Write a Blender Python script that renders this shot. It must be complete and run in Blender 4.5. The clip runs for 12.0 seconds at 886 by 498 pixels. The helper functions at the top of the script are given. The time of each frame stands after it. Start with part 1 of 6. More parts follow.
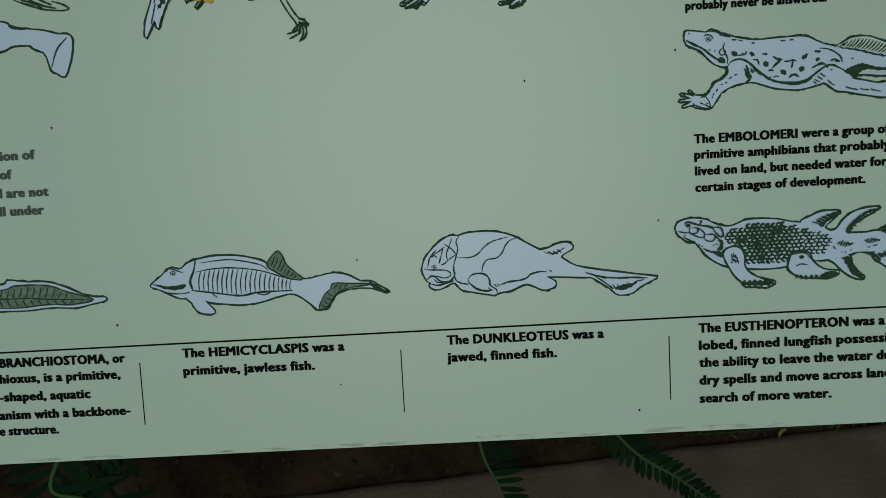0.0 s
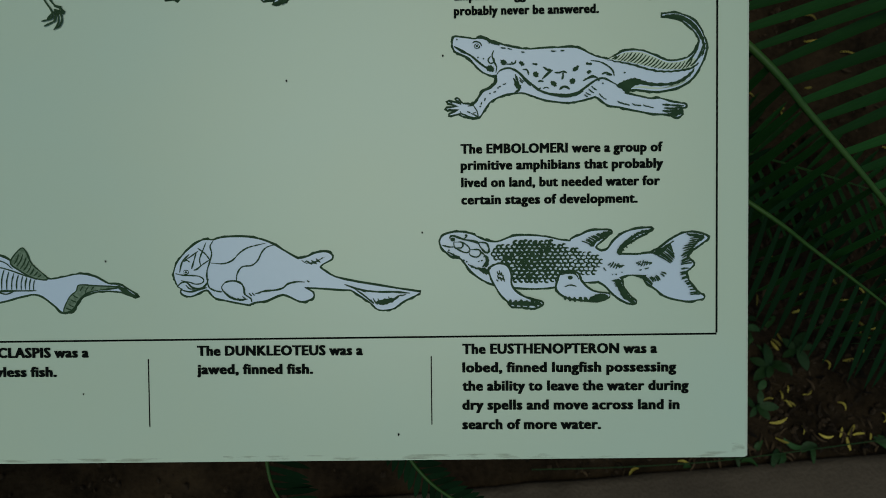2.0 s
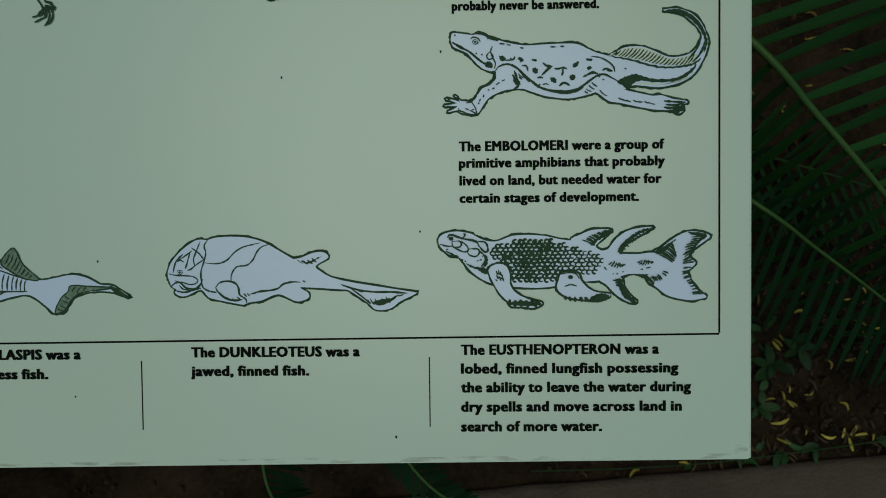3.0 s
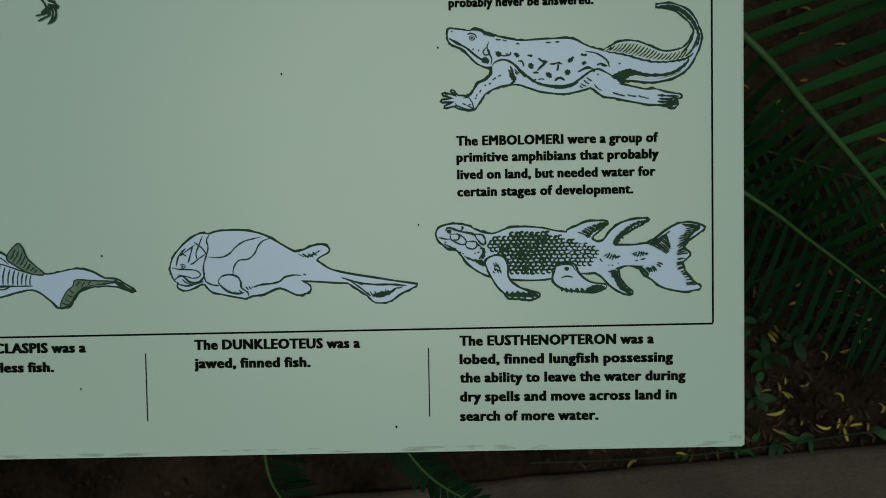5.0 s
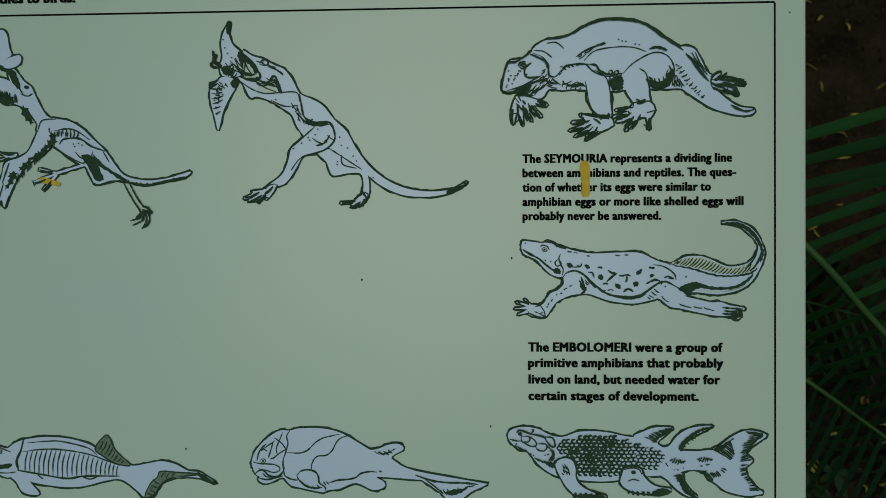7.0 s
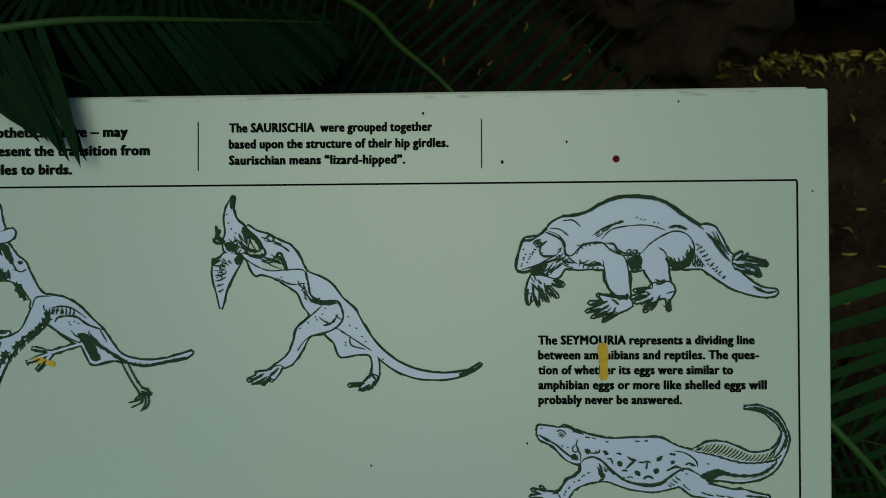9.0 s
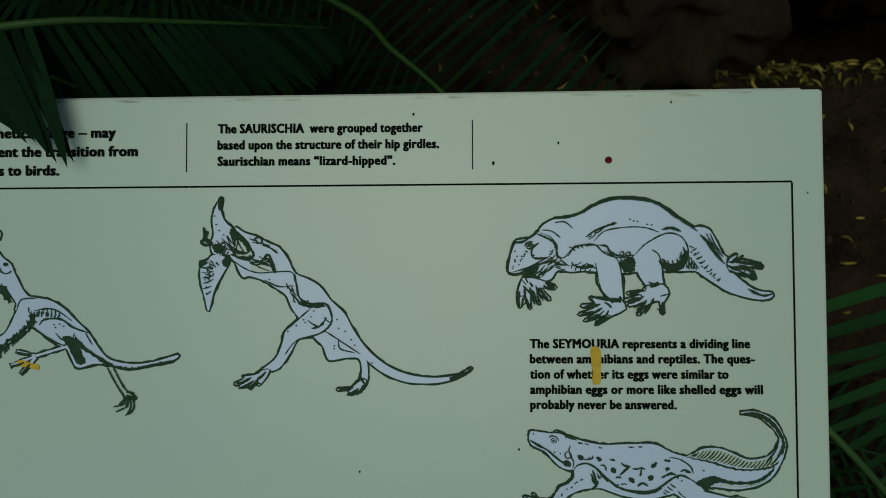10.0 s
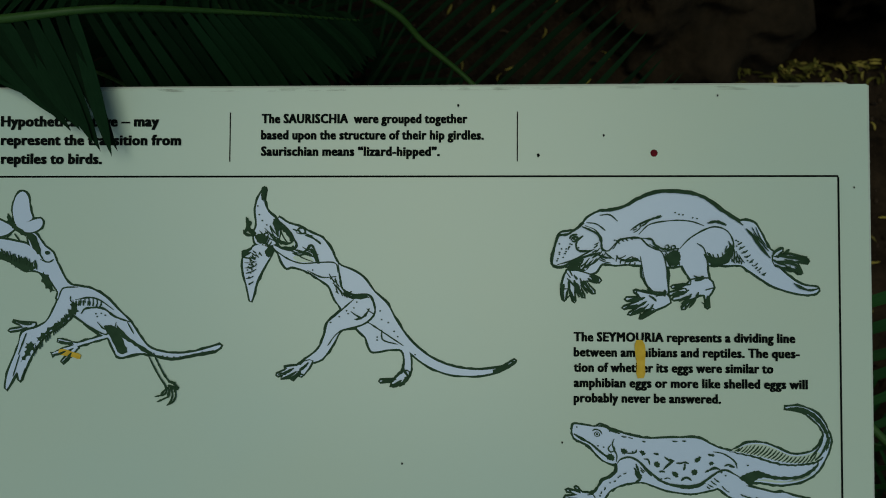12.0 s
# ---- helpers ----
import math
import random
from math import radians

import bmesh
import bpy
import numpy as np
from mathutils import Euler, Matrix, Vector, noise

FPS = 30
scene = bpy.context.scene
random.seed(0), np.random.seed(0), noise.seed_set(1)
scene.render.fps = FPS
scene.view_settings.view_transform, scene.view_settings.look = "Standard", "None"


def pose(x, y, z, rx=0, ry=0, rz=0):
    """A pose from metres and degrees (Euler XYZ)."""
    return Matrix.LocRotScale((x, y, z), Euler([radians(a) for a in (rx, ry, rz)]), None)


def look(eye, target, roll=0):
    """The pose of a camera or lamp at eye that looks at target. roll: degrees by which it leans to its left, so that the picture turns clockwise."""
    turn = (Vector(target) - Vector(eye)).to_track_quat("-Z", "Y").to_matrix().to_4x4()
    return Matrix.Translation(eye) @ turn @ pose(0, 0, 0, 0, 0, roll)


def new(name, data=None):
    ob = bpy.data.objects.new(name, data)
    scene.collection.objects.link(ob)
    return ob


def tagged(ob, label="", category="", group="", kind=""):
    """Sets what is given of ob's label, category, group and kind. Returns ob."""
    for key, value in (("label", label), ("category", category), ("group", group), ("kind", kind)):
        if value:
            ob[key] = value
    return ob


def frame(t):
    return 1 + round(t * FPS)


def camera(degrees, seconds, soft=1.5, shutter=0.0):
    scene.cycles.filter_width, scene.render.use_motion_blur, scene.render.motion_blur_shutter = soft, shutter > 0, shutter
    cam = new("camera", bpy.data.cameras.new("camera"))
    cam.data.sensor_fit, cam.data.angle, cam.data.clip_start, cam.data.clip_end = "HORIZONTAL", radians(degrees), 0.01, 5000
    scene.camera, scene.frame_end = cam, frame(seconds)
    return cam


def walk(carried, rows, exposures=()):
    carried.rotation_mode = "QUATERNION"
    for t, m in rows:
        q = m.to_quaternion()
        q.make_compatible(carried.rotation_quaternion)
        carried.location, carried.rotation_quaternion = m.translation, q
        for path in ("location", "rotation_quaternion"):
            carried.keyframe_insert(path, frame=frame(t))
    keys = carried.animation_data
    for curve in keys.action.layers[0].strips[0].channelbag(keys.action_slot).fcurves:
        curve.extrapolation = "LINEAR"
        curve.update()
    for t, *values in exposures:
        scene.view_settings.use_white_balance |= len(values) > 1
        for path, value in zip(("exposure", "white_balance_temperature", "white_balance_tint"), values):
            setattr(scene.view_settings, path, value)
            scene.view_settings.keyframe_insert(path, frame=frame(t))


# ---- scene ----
cam = camera(66.0, 12.0, soft=0.9)
cam.data.dof.use_dof, cam.data.dof.focus_distance, cam.data.dof.aperture_fstop = True, 0.60, 6.0
# The walk is written in the sign's own upright frame (x along the sign, y into it, z up its face) and
# then laid back with the sign, which leans LEAN_BACK degrees from upright.
EYE, LEAN_BACK = 0.99, 62.0
LAID = pose(0, 0, EYE, -LEAN_BACK) @ pose(0, 0, -1.5)
PATH = [
    (0.0, (0.0165, 0.0025, 1.5039), (-0.0598, 1.9951, 1.3507), -3.07),
    (0.5, (0.1174, 0.0149, 1.4913), (0.0525, 2.0085, 1.3457), -3.64),
    (1.0, (0.162, 0.0232, 1.4844), (0.1112, 2.0193, 1.3694), -3.23),
    (1.5, (0.1929, 0.0325, 1.4707), (0.1346, 2.0301, 1.391), -1.45),
    (2.0, (0.2089, 0.0387, 1.4773), (0.1572, 2.0372, 1.4169), -0.56),
    (2.5, (0.2146, 0.0466, 1.4762), (0.16, 2.0448, 1.4125), -0.53),
    (3.0, (0.2092, 0.0479, 1.4763), (0.161, 2.0464, 1.4164), -0.66),
    (5.0, (0.2102, 0.0383, 1.4726), (0.1639, 2.0367, 1.4062), -0.98),
    (5.5, (0.2106, 0.0351, 1.4748), (0.1556, 2.0333, 1.4123), -1.16),
    (6.0, (0.2078, 0.0338, 1.4778), (0.1457, 2.0318, 1.415), -1.18),
    (6.5, (0.1904, 0.0274, 1.5274), (0.1198, 2.0256, 1.4807), -0.81),
    (7.0, (0.1585, 0.0151, 1.6249), (0.0889, 2.0139, 1.6178), -0.16),
    (7.5, (0.1368, 0.0133, 1.698), (0.074, 2.0123, 1.7051), 0.23),
    (7.7, (0.1322, 0.0121, 1.7256), (0.0667, 2.0111, 1.7291), -0.02),
    (8.4, (0.139, 0.03, 1.758), (0.088, 2.029, 1.775), -0.2),
    (9.3, (0.144, 0.0382, 1.7662), (0.1006, 2.0375, 1.7937), -0.26),
    (9.5, (0.1503, 0.0388, 1.7611), (0.0914, 2.0372, 1.8122), -0.24),
    (10.0, (0.15, 0.0432, 1.7558), (0.1008, 2.0415, 1.8208), -0.17),
    (10.5, (0.1499, 0.0467, 1.7607), (0.0962, 2.0454, 1.811), 0.18),
    (11.0, (0.1509, 0.0482, 1.7642), (0.0963, 2.047, 1.8061), 0.04),
    (11.5, (0.1521, 0.0473, 1.7667), (0.0945, 2.0461, 1.8076), -0.05),
    (12.0, (0.1151, 0.0444, 1.7496), (0.0652, 2.0428, 1.8134), 0.32),
]
walk(cam, [(t, LAID @ look(eye, target, roll)) for t, eye, target, roll in PATH],
     [(0, -0.23, 6700, -4), (6.0, -0.23, 6700, -4), (7.5, -0.32, 6700, -4), (12, -0.30, 6700, -4)])

# ---- light: an overcast sky over a shaded garden ----
world = bpy.data.worlds.new("sky")
scene.world = world
world.use_nodes = True
sky = world.node_tree.nodes.new("ShaderNodeTexSky")
sky.sky_type, sky.sun_disc = "NISHITA", False
sky.sun_elevation, sky.sun_rotation = radians(68), radians(187)
world.node_tree.links.new(sky.outputs["Color"], world.node_tree.nodes["Background"].inputs["Color"])
world.node_tree.nodes["Background"].inputs["Strength"].default_value = 0.06
sun = new("sun", bpy.data.lights.new("sun", "SUN"))
sun.data.energy, sun.data.angle, sun.data.color = 0.9, radians(40), (1.0, 0.97, 0.88)
sun.matrix_world = look((-0.15, -0.65, 3.0), (0, 0.5, 0))


# ---- materials ----
def surface(name, colour, second=None, rough=0.7, shine=0.5, scale=20.0, fine=180.0, bump=0.2, island=0.0, coat=0.0, spread=0.5, each=0.0):
    """A node material: two colours mixed by coarse and fine noise, with relief."""
    m = bpy.data.materials.new(name)
    m.use_nodes = True
    n, link = m.node_tree.nodes, m.node_tree.links.new
    b = n["Principled BSDF"]
    where = n.new("ShaderNodeTexCoord").outputs["Object"]
    coarse, grain = n.new("ShaderNodeTexNoise"), n.new("ShaderNodeTexNoise")
    for tex, s in ((coarse, scale), (grain, fine)):
        tex.inputs["Scale"].default_value, tex.inputs["Detail"].default_value = s, 5
        link(where, tex.inputs["Vector"])
    both = n.new("ShaderNodeMath")
    both.operation = "MULTIPLY_ADD"
    link(grain.outputs["Fac"], both.inputs[0])
    both.inputs[1].default_value = 0.5
    link(coarse.outputs["Fac"], both.inputs[2])
    ramp = n.new("ShaderNodeValToRGB")
    ramp.color_ramp.elements[0].position, ramp.color_ramp.elements[1].position = 0.75 - spread / 2, 0.75 + spread / 2
    ramp.color_ramp.elements[0].color = (*colour, 1)
    ramp.color_ramp.elements[1].color = (*(second or colour), 1)
    link(both.outputs[0], ramp.inputs["Fac"])
    out = ramp.outputs["Color"]
    for amount, node, socket in ((island, "ShaderNodeNewGeometry", "Random Per Island"), (each, "ShaderNodeObjectInfo", "Random")):
        if amount:
            vary, hsv = n.new("ShaderNodeMapRange"), n.new("ShaderNodeHueSaturation")
            link(n.new(node).outputs[socket], vary.inputs["Value"])
            vary.inputs["To Min"].default_value, vary.inputs["To Max"].default_value = 1 - amount, 1 + amount
            link(vary.outputs["Result"], hsv.inputs["Value"])
            link(out, hsv.inputs["Color"])
            out = hsv.outputs["Color"]
    link(out, b.inputs["Base Color"])
    b.inputs["Roughness"].default_value, b.inputs["Coat Weight"].default_value = rough, coat
    b.inputs["Specular IOR Level"].default_value = shine
    if bump:
        relief = n.new("ShaderNodeBump")
        relief.inputs["Strength"].default_value, relief.inputs["Distance"].default_value = bump, 0.01
        link(both.outputs[0], relief.inputs["Height"])
        link(relief.outputs["Normal"], b.inputs["Normal"])
    return m


def smear(name, colour, scale, low, high, rough=0.8, squash=1.0):
    """A patchy film of dirt: opaque where the noise is high, clear elsewhere."""
    m = surface(name, colour, rough=rough, bump=0)
    n, link = m.node_tree.nodes, m.node_tree.links.new
    tex, ramp, clear, mix = (n.new("ShaderNode" + k) for k in ("TexNoise", "MapRange", "BsdfTransparent", "MixShader"))
    place = n.new("ShaderNodeMapping")
    place.inputs["Scale"].default_value = (squash, 1, 1)
    link(n.new("ShaderNodeTexCoord").outputs["Object"], place.inputs["Vector"])
    link(place.outputs["Vector"], tex.inputs["Vector"])
    tex.inputs["Scale"].default_value, tex.inputs["Detail"].default_value = scale, 6
    link(tex.outputs["Fac"], ramp.inputs["Value"])
    ramp.inputs["From Min"].default_value, ramp.inputs["From Max"].default_value = low, high
    link(ramp.outputs["Result"], mix.inputs["Fac"])
    link(clear.outputs[0], mix.inputs[1])
    link(n["Principled BSDF"].outputs[0], mix.inputs[2])
    link(mix.outputs[0], n["Material Output"].inputs["Surface"])
    return m


PAPER = surface("sign_laminate", (0.595, 0.715, 0.553), (0.57, 0.722, 0.592), rough=0.32, shine=0.55, scale=1.6, fine=9, bump=0.0, spread=0.4)
EDGE = surface("laminate_edge", (0.60, 0.70, 0.59), (0.52, 0.59, 0.50), rough=0.6, shine=0.3, scale=30, bump=0.1)
PALE = surface("pale_print", (0.64, 0.77, 0.92), (0.61, 0.75, 0.89), rough=0.32, shine=0.6, scale=6, bump=0)
INK = surface("green_black_ink", (0.028, 0.060, 0.030), (0.045, 0.088, 0.045), rough=0.7, shine=0.06, scale=120, bump=0)
HALF = surface("half_tone_ink", (0.22, 0.31, 0.22), (0.11, 0.175, 0.11), rough=0.5, shine=0.2, scale=260, fine=700, bump=0, spread=0.3)
BLACK = surface("black_ink", (0.004, 0.006, 0.0055), (0.008, 0.011, 0.009), rough=0.8, shine=0.04, scale=150, bump=0)
GREY_INK = surface("faded_ink", (0.07, 0.10, 0.08), (0.09, 0.12, 0.10), rough=0.5, shine=0.2, scale=150, bump=0)
STEEL = surface("painted_steel", (0.03, 0.035, 0.03), (0.05, 0.05, 0.045), rough=0.5, scale=40)
BOARD = surface("backing_board", (0.60, 0.66, 0.57), (0.50, 0.55, 0.47), rough=0.8, scale=60)
GRIME = smear("edge_grime", (0.42, 0.42, 0.32), 160, 0.5, 0.95, squash=0.25)
SOIL = surface("dark_soil", (0.007, 0.005, 0.003), (0.040, 0.027, 0.015), rough=0.95, shine=0.08, scale=14, fine=120, bump=1.0, spread=0.5)
PAVING = surface("worn_concrete", (0.060, 0.047, 0.034), (0.110, 0.087, 0.064), rough=0.9, shine=0.3, scale=14, fine=220, bump=0.35, spread=0.6)
STONE = surface("weathered_rock", (0.009, 0.008, 0.005), (0.046, 0.032, 0.018), rough=0.95, shine=0.08, scale=8, fine=60, bump=0.9, spread=0.7)
LEAF = surface("cycad_leaf", (0.009, 0.039, 0.008), (0.015, 0.060, 0.012), rough=0.55, shine=0.09, scale=12, fine=150, bump=0.08, each=0.4)
RACHIS = surface("cycad_stalk", (0.022, 0.068, 0.012), (0.040, 0.098, 0.018), rough=0.5, shine=0.25, scale=25, bump=0.1)
# The cycad leaf again, with deep shade put into its colour.
SHADELEAF = surface("shaded_cycad_leaf", (0.004, 0.017, 0.006), (0.007, 0.024, 0.009), rough=0.7, shine=0.04, scale=12, fine=150, bump=0.08, each=0.4)
DRYLEAF = surface("yellow_litter", (0.22, 0.18, 0.03), (0.40, 0.33, 0.07), rough=0.75, shine=0.2, scale=30, island=0.6)
BROWNLEAF = surface("brown_litter", (0.018, 0.012, 0.006), (0.05, 0.033, 0.018), rough=0.9, shine=0.2, scale=30, island=0.9)
WEED = surface("weed_leaf", (0.014, 0.045, 0.011), (0.025, 0.07, 0.018), rough=0.6, shine=0.25, scale=20, island=0.4)
SHRUB = surface("shrub_leaf", (0.012, 0.045, 0.012), (0.025, 0.08, 0.02), rough=0.55, shine=0.3, scale=6, bump=0, island=0.4)
CLOD = surface("soil_clod", (0.022, 0.014, 0.008), (0.052, 0.035, 0.02), rough=0.95, shine=0.2, scale=60, bump=0.3, island=0.5)
FALLEN = surface("fallen_yellow_leaf", (0.24, 0.20, 0.035), (0.42, 0.35, 0.07), rough=0.75, shine=0.2, scale=2, fine=9, bump=0, each=0.55)
YELLOW = surface("yellow_petal", (0.66, 0.42, 0.03), (0.76, 0.52, 0.06), rough=0.6, shine=0.2, scale=160, bump=0.1)
RED = surface("red_spot", (0.10, 0.003, 0.008), (0.2, 0.006, 0.015), rough=0.6, shine=0.1, scale=300, bump=0.1)
TRUNK = surface("cycad_trunk", (0.03, 0.022, 0.015), (0.07, 0.05, 0.03), rough=0.95, scale=30, bump=0.8)


# ---- mesh helpers ----
def part(name, bm, material, parent=None, label="", smooth=False):
    """Links a bmesh as one mesh object under a thing or under a part."""
    me = bpy.data.meshes.new(name)
    bm.to_mesh(me)
    bm.free()
    for m in material if isinstance(material, (list, tuple)) else [material]:
        me.materials.append(m)
    if smooth:
        me.shade_smooth()
    ob = new(name, me)
    ob.parent = parent
    return tagged(ob, label)


def box(bm, lo, hi, bevel=0.0):
    made = bmesh.ops.create_cube(bm, size=1)["verts"]
    for v in made:
        v.co = Vector((lo[i] + (v.co[i] + 0.5) * (hi[i] - lo[i]) for i in range(3)))
    if bevel:
        bmesh.ops.bevel(bm, geom=list({e for v in made for e in v.link_edges}), offset=bevel, segments=2, affect="EDGES")
    return bm


def spline(pts, steps, closed=False):
    """A smooth line through a few control points, of any dimension."""
    p = [np.array(q, float) for q in pts]
    p = [p[-1], *p, p[0], p[1]] if closed else [2 * p[0] - p[1], *p, 2 * p[-1] - p[-2]]
    out = []
    for a, b, c, d in zip(p, p[1:], p[2:], p[3:]):
        for k in range(steps):
            t = k / steps
            out.append(0.5 * (2 * b + (c - a) * t + (2 * a - 5 * b + 4 * c - d) * t * t + (3 * b - a - 3 * c + d) * t ** 3))
    return out if closed else out + [p[-2]]


def tube(bm, line, radii, sides=8):
    """A round tapered tube along a line."""
    rings, a = [], None
    for i, q in enumerate(line):
        way = Vector(line[min(i + 1, len(line) - 1)] - line[max(i - 1, 0)]).normalized()
        a = (a - way * a.dot(way)).normalized() if a else way.orthogonal().normalized()
        b = way.cross(a)
        rings.append([bm.verts.new(Vector(q) + radii[i] * (a * math.cos(u) + b * math.sin(u))) for u in (2 * math.pi * k / sides for k in range(sides))])
    for r, s in zip(rings, rings[1:]):
        for k in range(sides):
            try:
                bm.faces.new((r[k], r[(k + 1) % sides], s[(k + 1) % sides], s[k]))
            except ValueError:
                pass
    return bm


# ---- ground, paving, rocks ----
def step(x, a, b):
    t = min(1.0, max(0.0, (x - a) / (b - a)))
    return t * t * (3 - 2 * t)


def kerb_line(x):
    return 0.097 + 0.08 * max(-3.0, min(3.0, x))


def bed_height(x, y):
    d = y - kerb_line(x)
    if d < 0:
        return -0.02 - 0.05 * step(-d, 0.0, 0.1)
    h = -0.012 + 0.2 * min(d, 1.9) + 0.05 * step(d, 1.9, 4.0)
    rough = noise.fractal(Vector((x * 5, y * 5, 0.3)), 0.8, 2.1, 5) * 0.018 + noise.noise(Vector((x * 30, y * 30, 2.0))) * 0.004
    hollow = step(x, 0.60, 0.68) * step(y, 1.13, 1.2) * (1 - step(y, 1.7, 2.3)) * (1 - step(x, 1.6, 2.2))
    return h + rough * step(d, 0.0, 0.05) * (1 - step(d, 4, 8)) - 1.15 * hollow


def spaced(centre, near, fine, far):
    """Lines that lie close together near the centre and spread towards the horizon."""
    s, out, gap = near, [], fine
    while s < far:
        gap *= 1.35
        s += gap
        out.append(s)
    inner = list(np.arange(-near, near + fine / 2, fine))
    return [centre + v for v in [-o for o in reversed(out)] + inner + out]


def build_ground():
    xs, ys = spaced(0.2, 1.2, 0.02, 400), spaced(0.8, 1.0, 0.02, 400)
    verts = [(x, y, bed_height(x, y)) for y in ys for x in xs]
    n = len(xs)
    faces = [(j * n + i, j * n + i + 1, (j + 1) * n + i + 1, (j + 1) * n + i) for j in range(len(ys) - 1) for i in range(n - 1)]
    me = bpy.data.meshes.new("ground")
    me.from_pydata(verts, [], faces)
    me.materials.append(SOIL)
    me.shade_smooth()
    tagged(new("ground", me), "dark damp garden soil in the planting bed", "ground", kind="structure")


def build_pavement():
    bm = bmesh.new()
    xs = [-60, -12, -3, *np.arange(-1.5, 1.55, 0.05), 3, 12, 60]
    rows = []
    for x in xs:
        edge = kerb_line(x) + 0.004 * noise.noise(Vector((x * 12, 0, 0)))
        rows.append([bm.verts.new(p) for p in ((x, -60, 0), (x, edge - 0.012, 0), (x, edge - 0.003, -0.004), (x, edge, -0.012), (x, edge, -0.08))])
    for a, b in zip(rows, rows[1:]):
        for k in range(4):
            bm.faces.new((a[k], b[k], b[k + 1], a[k + 1]))
    tagged(part("pavement", bm, PAVING, smooth=True), "worn grey-brown concrete paving along the bed", "pavement", kind="structure")


def rock(place, size, seed, label):
    bm = bmesh.new()
    bmesh.ops.create_icosphere(bm, subdivisions=5, radius=1)
    for v in bm.verts:
        d = v.co.normalized()
        k = 1 + 0.28 * noise.noise(d * 1.3 + Vector((seed, 0, 0))) + 0.2 * noise.fractal(d * 3 + Vector((0, seed, 0)), 0.8, 2, 6) + 0.03 * noise.noise(d * 11 + Vector((seed, 0, seed)))
        v.co = Vector((d.x * size[0], d.y * size[1], d.z * size[2])) * k
    ob = part("rock", bm, STONE, smooth=True)
    ob.matrix_world = pose(place[0], place[1], bed_height(place[0], place[1]) + size[2] * 0.25, 0, 0, seed * 50)
    return tagged(ob, label, "rock")


build_ground()
build_pavement()
rock((0.54, 1.29), (0.25, 0.19, 0.18), 1.0, "dark brown weathered rock behind the sign")
rock((0.74, 0.52), (0.08, 0.06, 0.045), 2.0, "small brown stone lying on the soil under the fronds")
rock((0.93, 0.45), (0.06, 0.05, 0.04), 3.0, "small grey-brown stone lying on the soil")
# the last rock is added, to help keep light out of the hollow
rock((1.25, 2.0), (0.3, 0.25, 0.25), 4.0, "large dark rock added behind a hollow in the bed to darken it")

# ---- the sign ----
sign = new("information_sign")
sign.matrix_world = LAID @ pose(0.413, 0.588, 1.391, 90)
tagged(sign, "pale green printed information panel on low steel posts", "sign")
LEFT, RIGHT, LOW, HIGH = -0.948, 0.0242, -0.1, 0.5085
SLANT = 0.0085  # the panel was cut a little out of square: its lower edge falls to the left


def cut(bm):
    for v in bm.verts:
        k = (HIGH - v.co.y) / (HIGH - LOW)
        v.co.y += (v.co.x - RIGHT) * (SLANT * k + 0.005 * (1 - k))
    return bm


part("panel", cut(box(bmesh.new(), (LEFT, LOW, -0.007), (RIGHT, HIGH, 0), 0.0008)), PAPER, sign, "pale green white laminate panel")
part("edge_strip", box(bmesh.new(), (RIGHT - 0.0012, LOW + 0.001, -0.0068), (RIGHT + 0.0009, HIGH - 0.001, -0.0003), 0.0003), EDGE, sign, "worn whitish panel edge")
part("backing_board", cut(box(bmesh.new(), (LEFT, LOW + 0.003, -0.016), (RIGHT - 0.011, HIGH + 0.0034, -0.0075), 0.001)), BOARD, sign, "grey backing board showing along the top edge")
for u in (-0.72, -0.2):
    foot = spline([(u, 0.2, -0.016), (u, 0.2 - 0.15, -0.016 - 0.283), (u, 0.2 - 0.29, -0.016 - 0.546)], 3)
    part("post", tube(bmesh.new(), foot, [0.02] * len(foot), 12), STEEL, sign, "dark painted steel post")


def ruled(name, x0, y0, x1, y1):
    bm = box(bmesh.new(), (x0, y0, 0.0001), (x1, y1, 0.0003))
    for v in bm.verts:
        v.co.y += v.co.x * (0.006 if v.co.y < 0.2 else 0.003)
    part(name, bm, BLACK, sign)


T = 0.00075
ruled("border_line", LEFT + 0.024, 0.435 - T, 0.0, 0.435 + T)
ruled("border_line", LEFT + 0.024, -T, 0.0, T)
ruled("border_line", -T, T, T, 0.435 - T)
ruled("border_line", LEFT + 0.024 - T, 0.0015, LEFT + 0.024 + T, 0.433)
for u in (-0.693, -0.4605, -0.2287):
    ruled("divider_line", u - T * 0.6, -0.0715, u + T * 0.6, -0.0155)
for u in (-0.716, -0.484, -0.2525):
    ruled("divider_line", u - T * 0.6, 0.447, u + T * 0.6, 0.487)


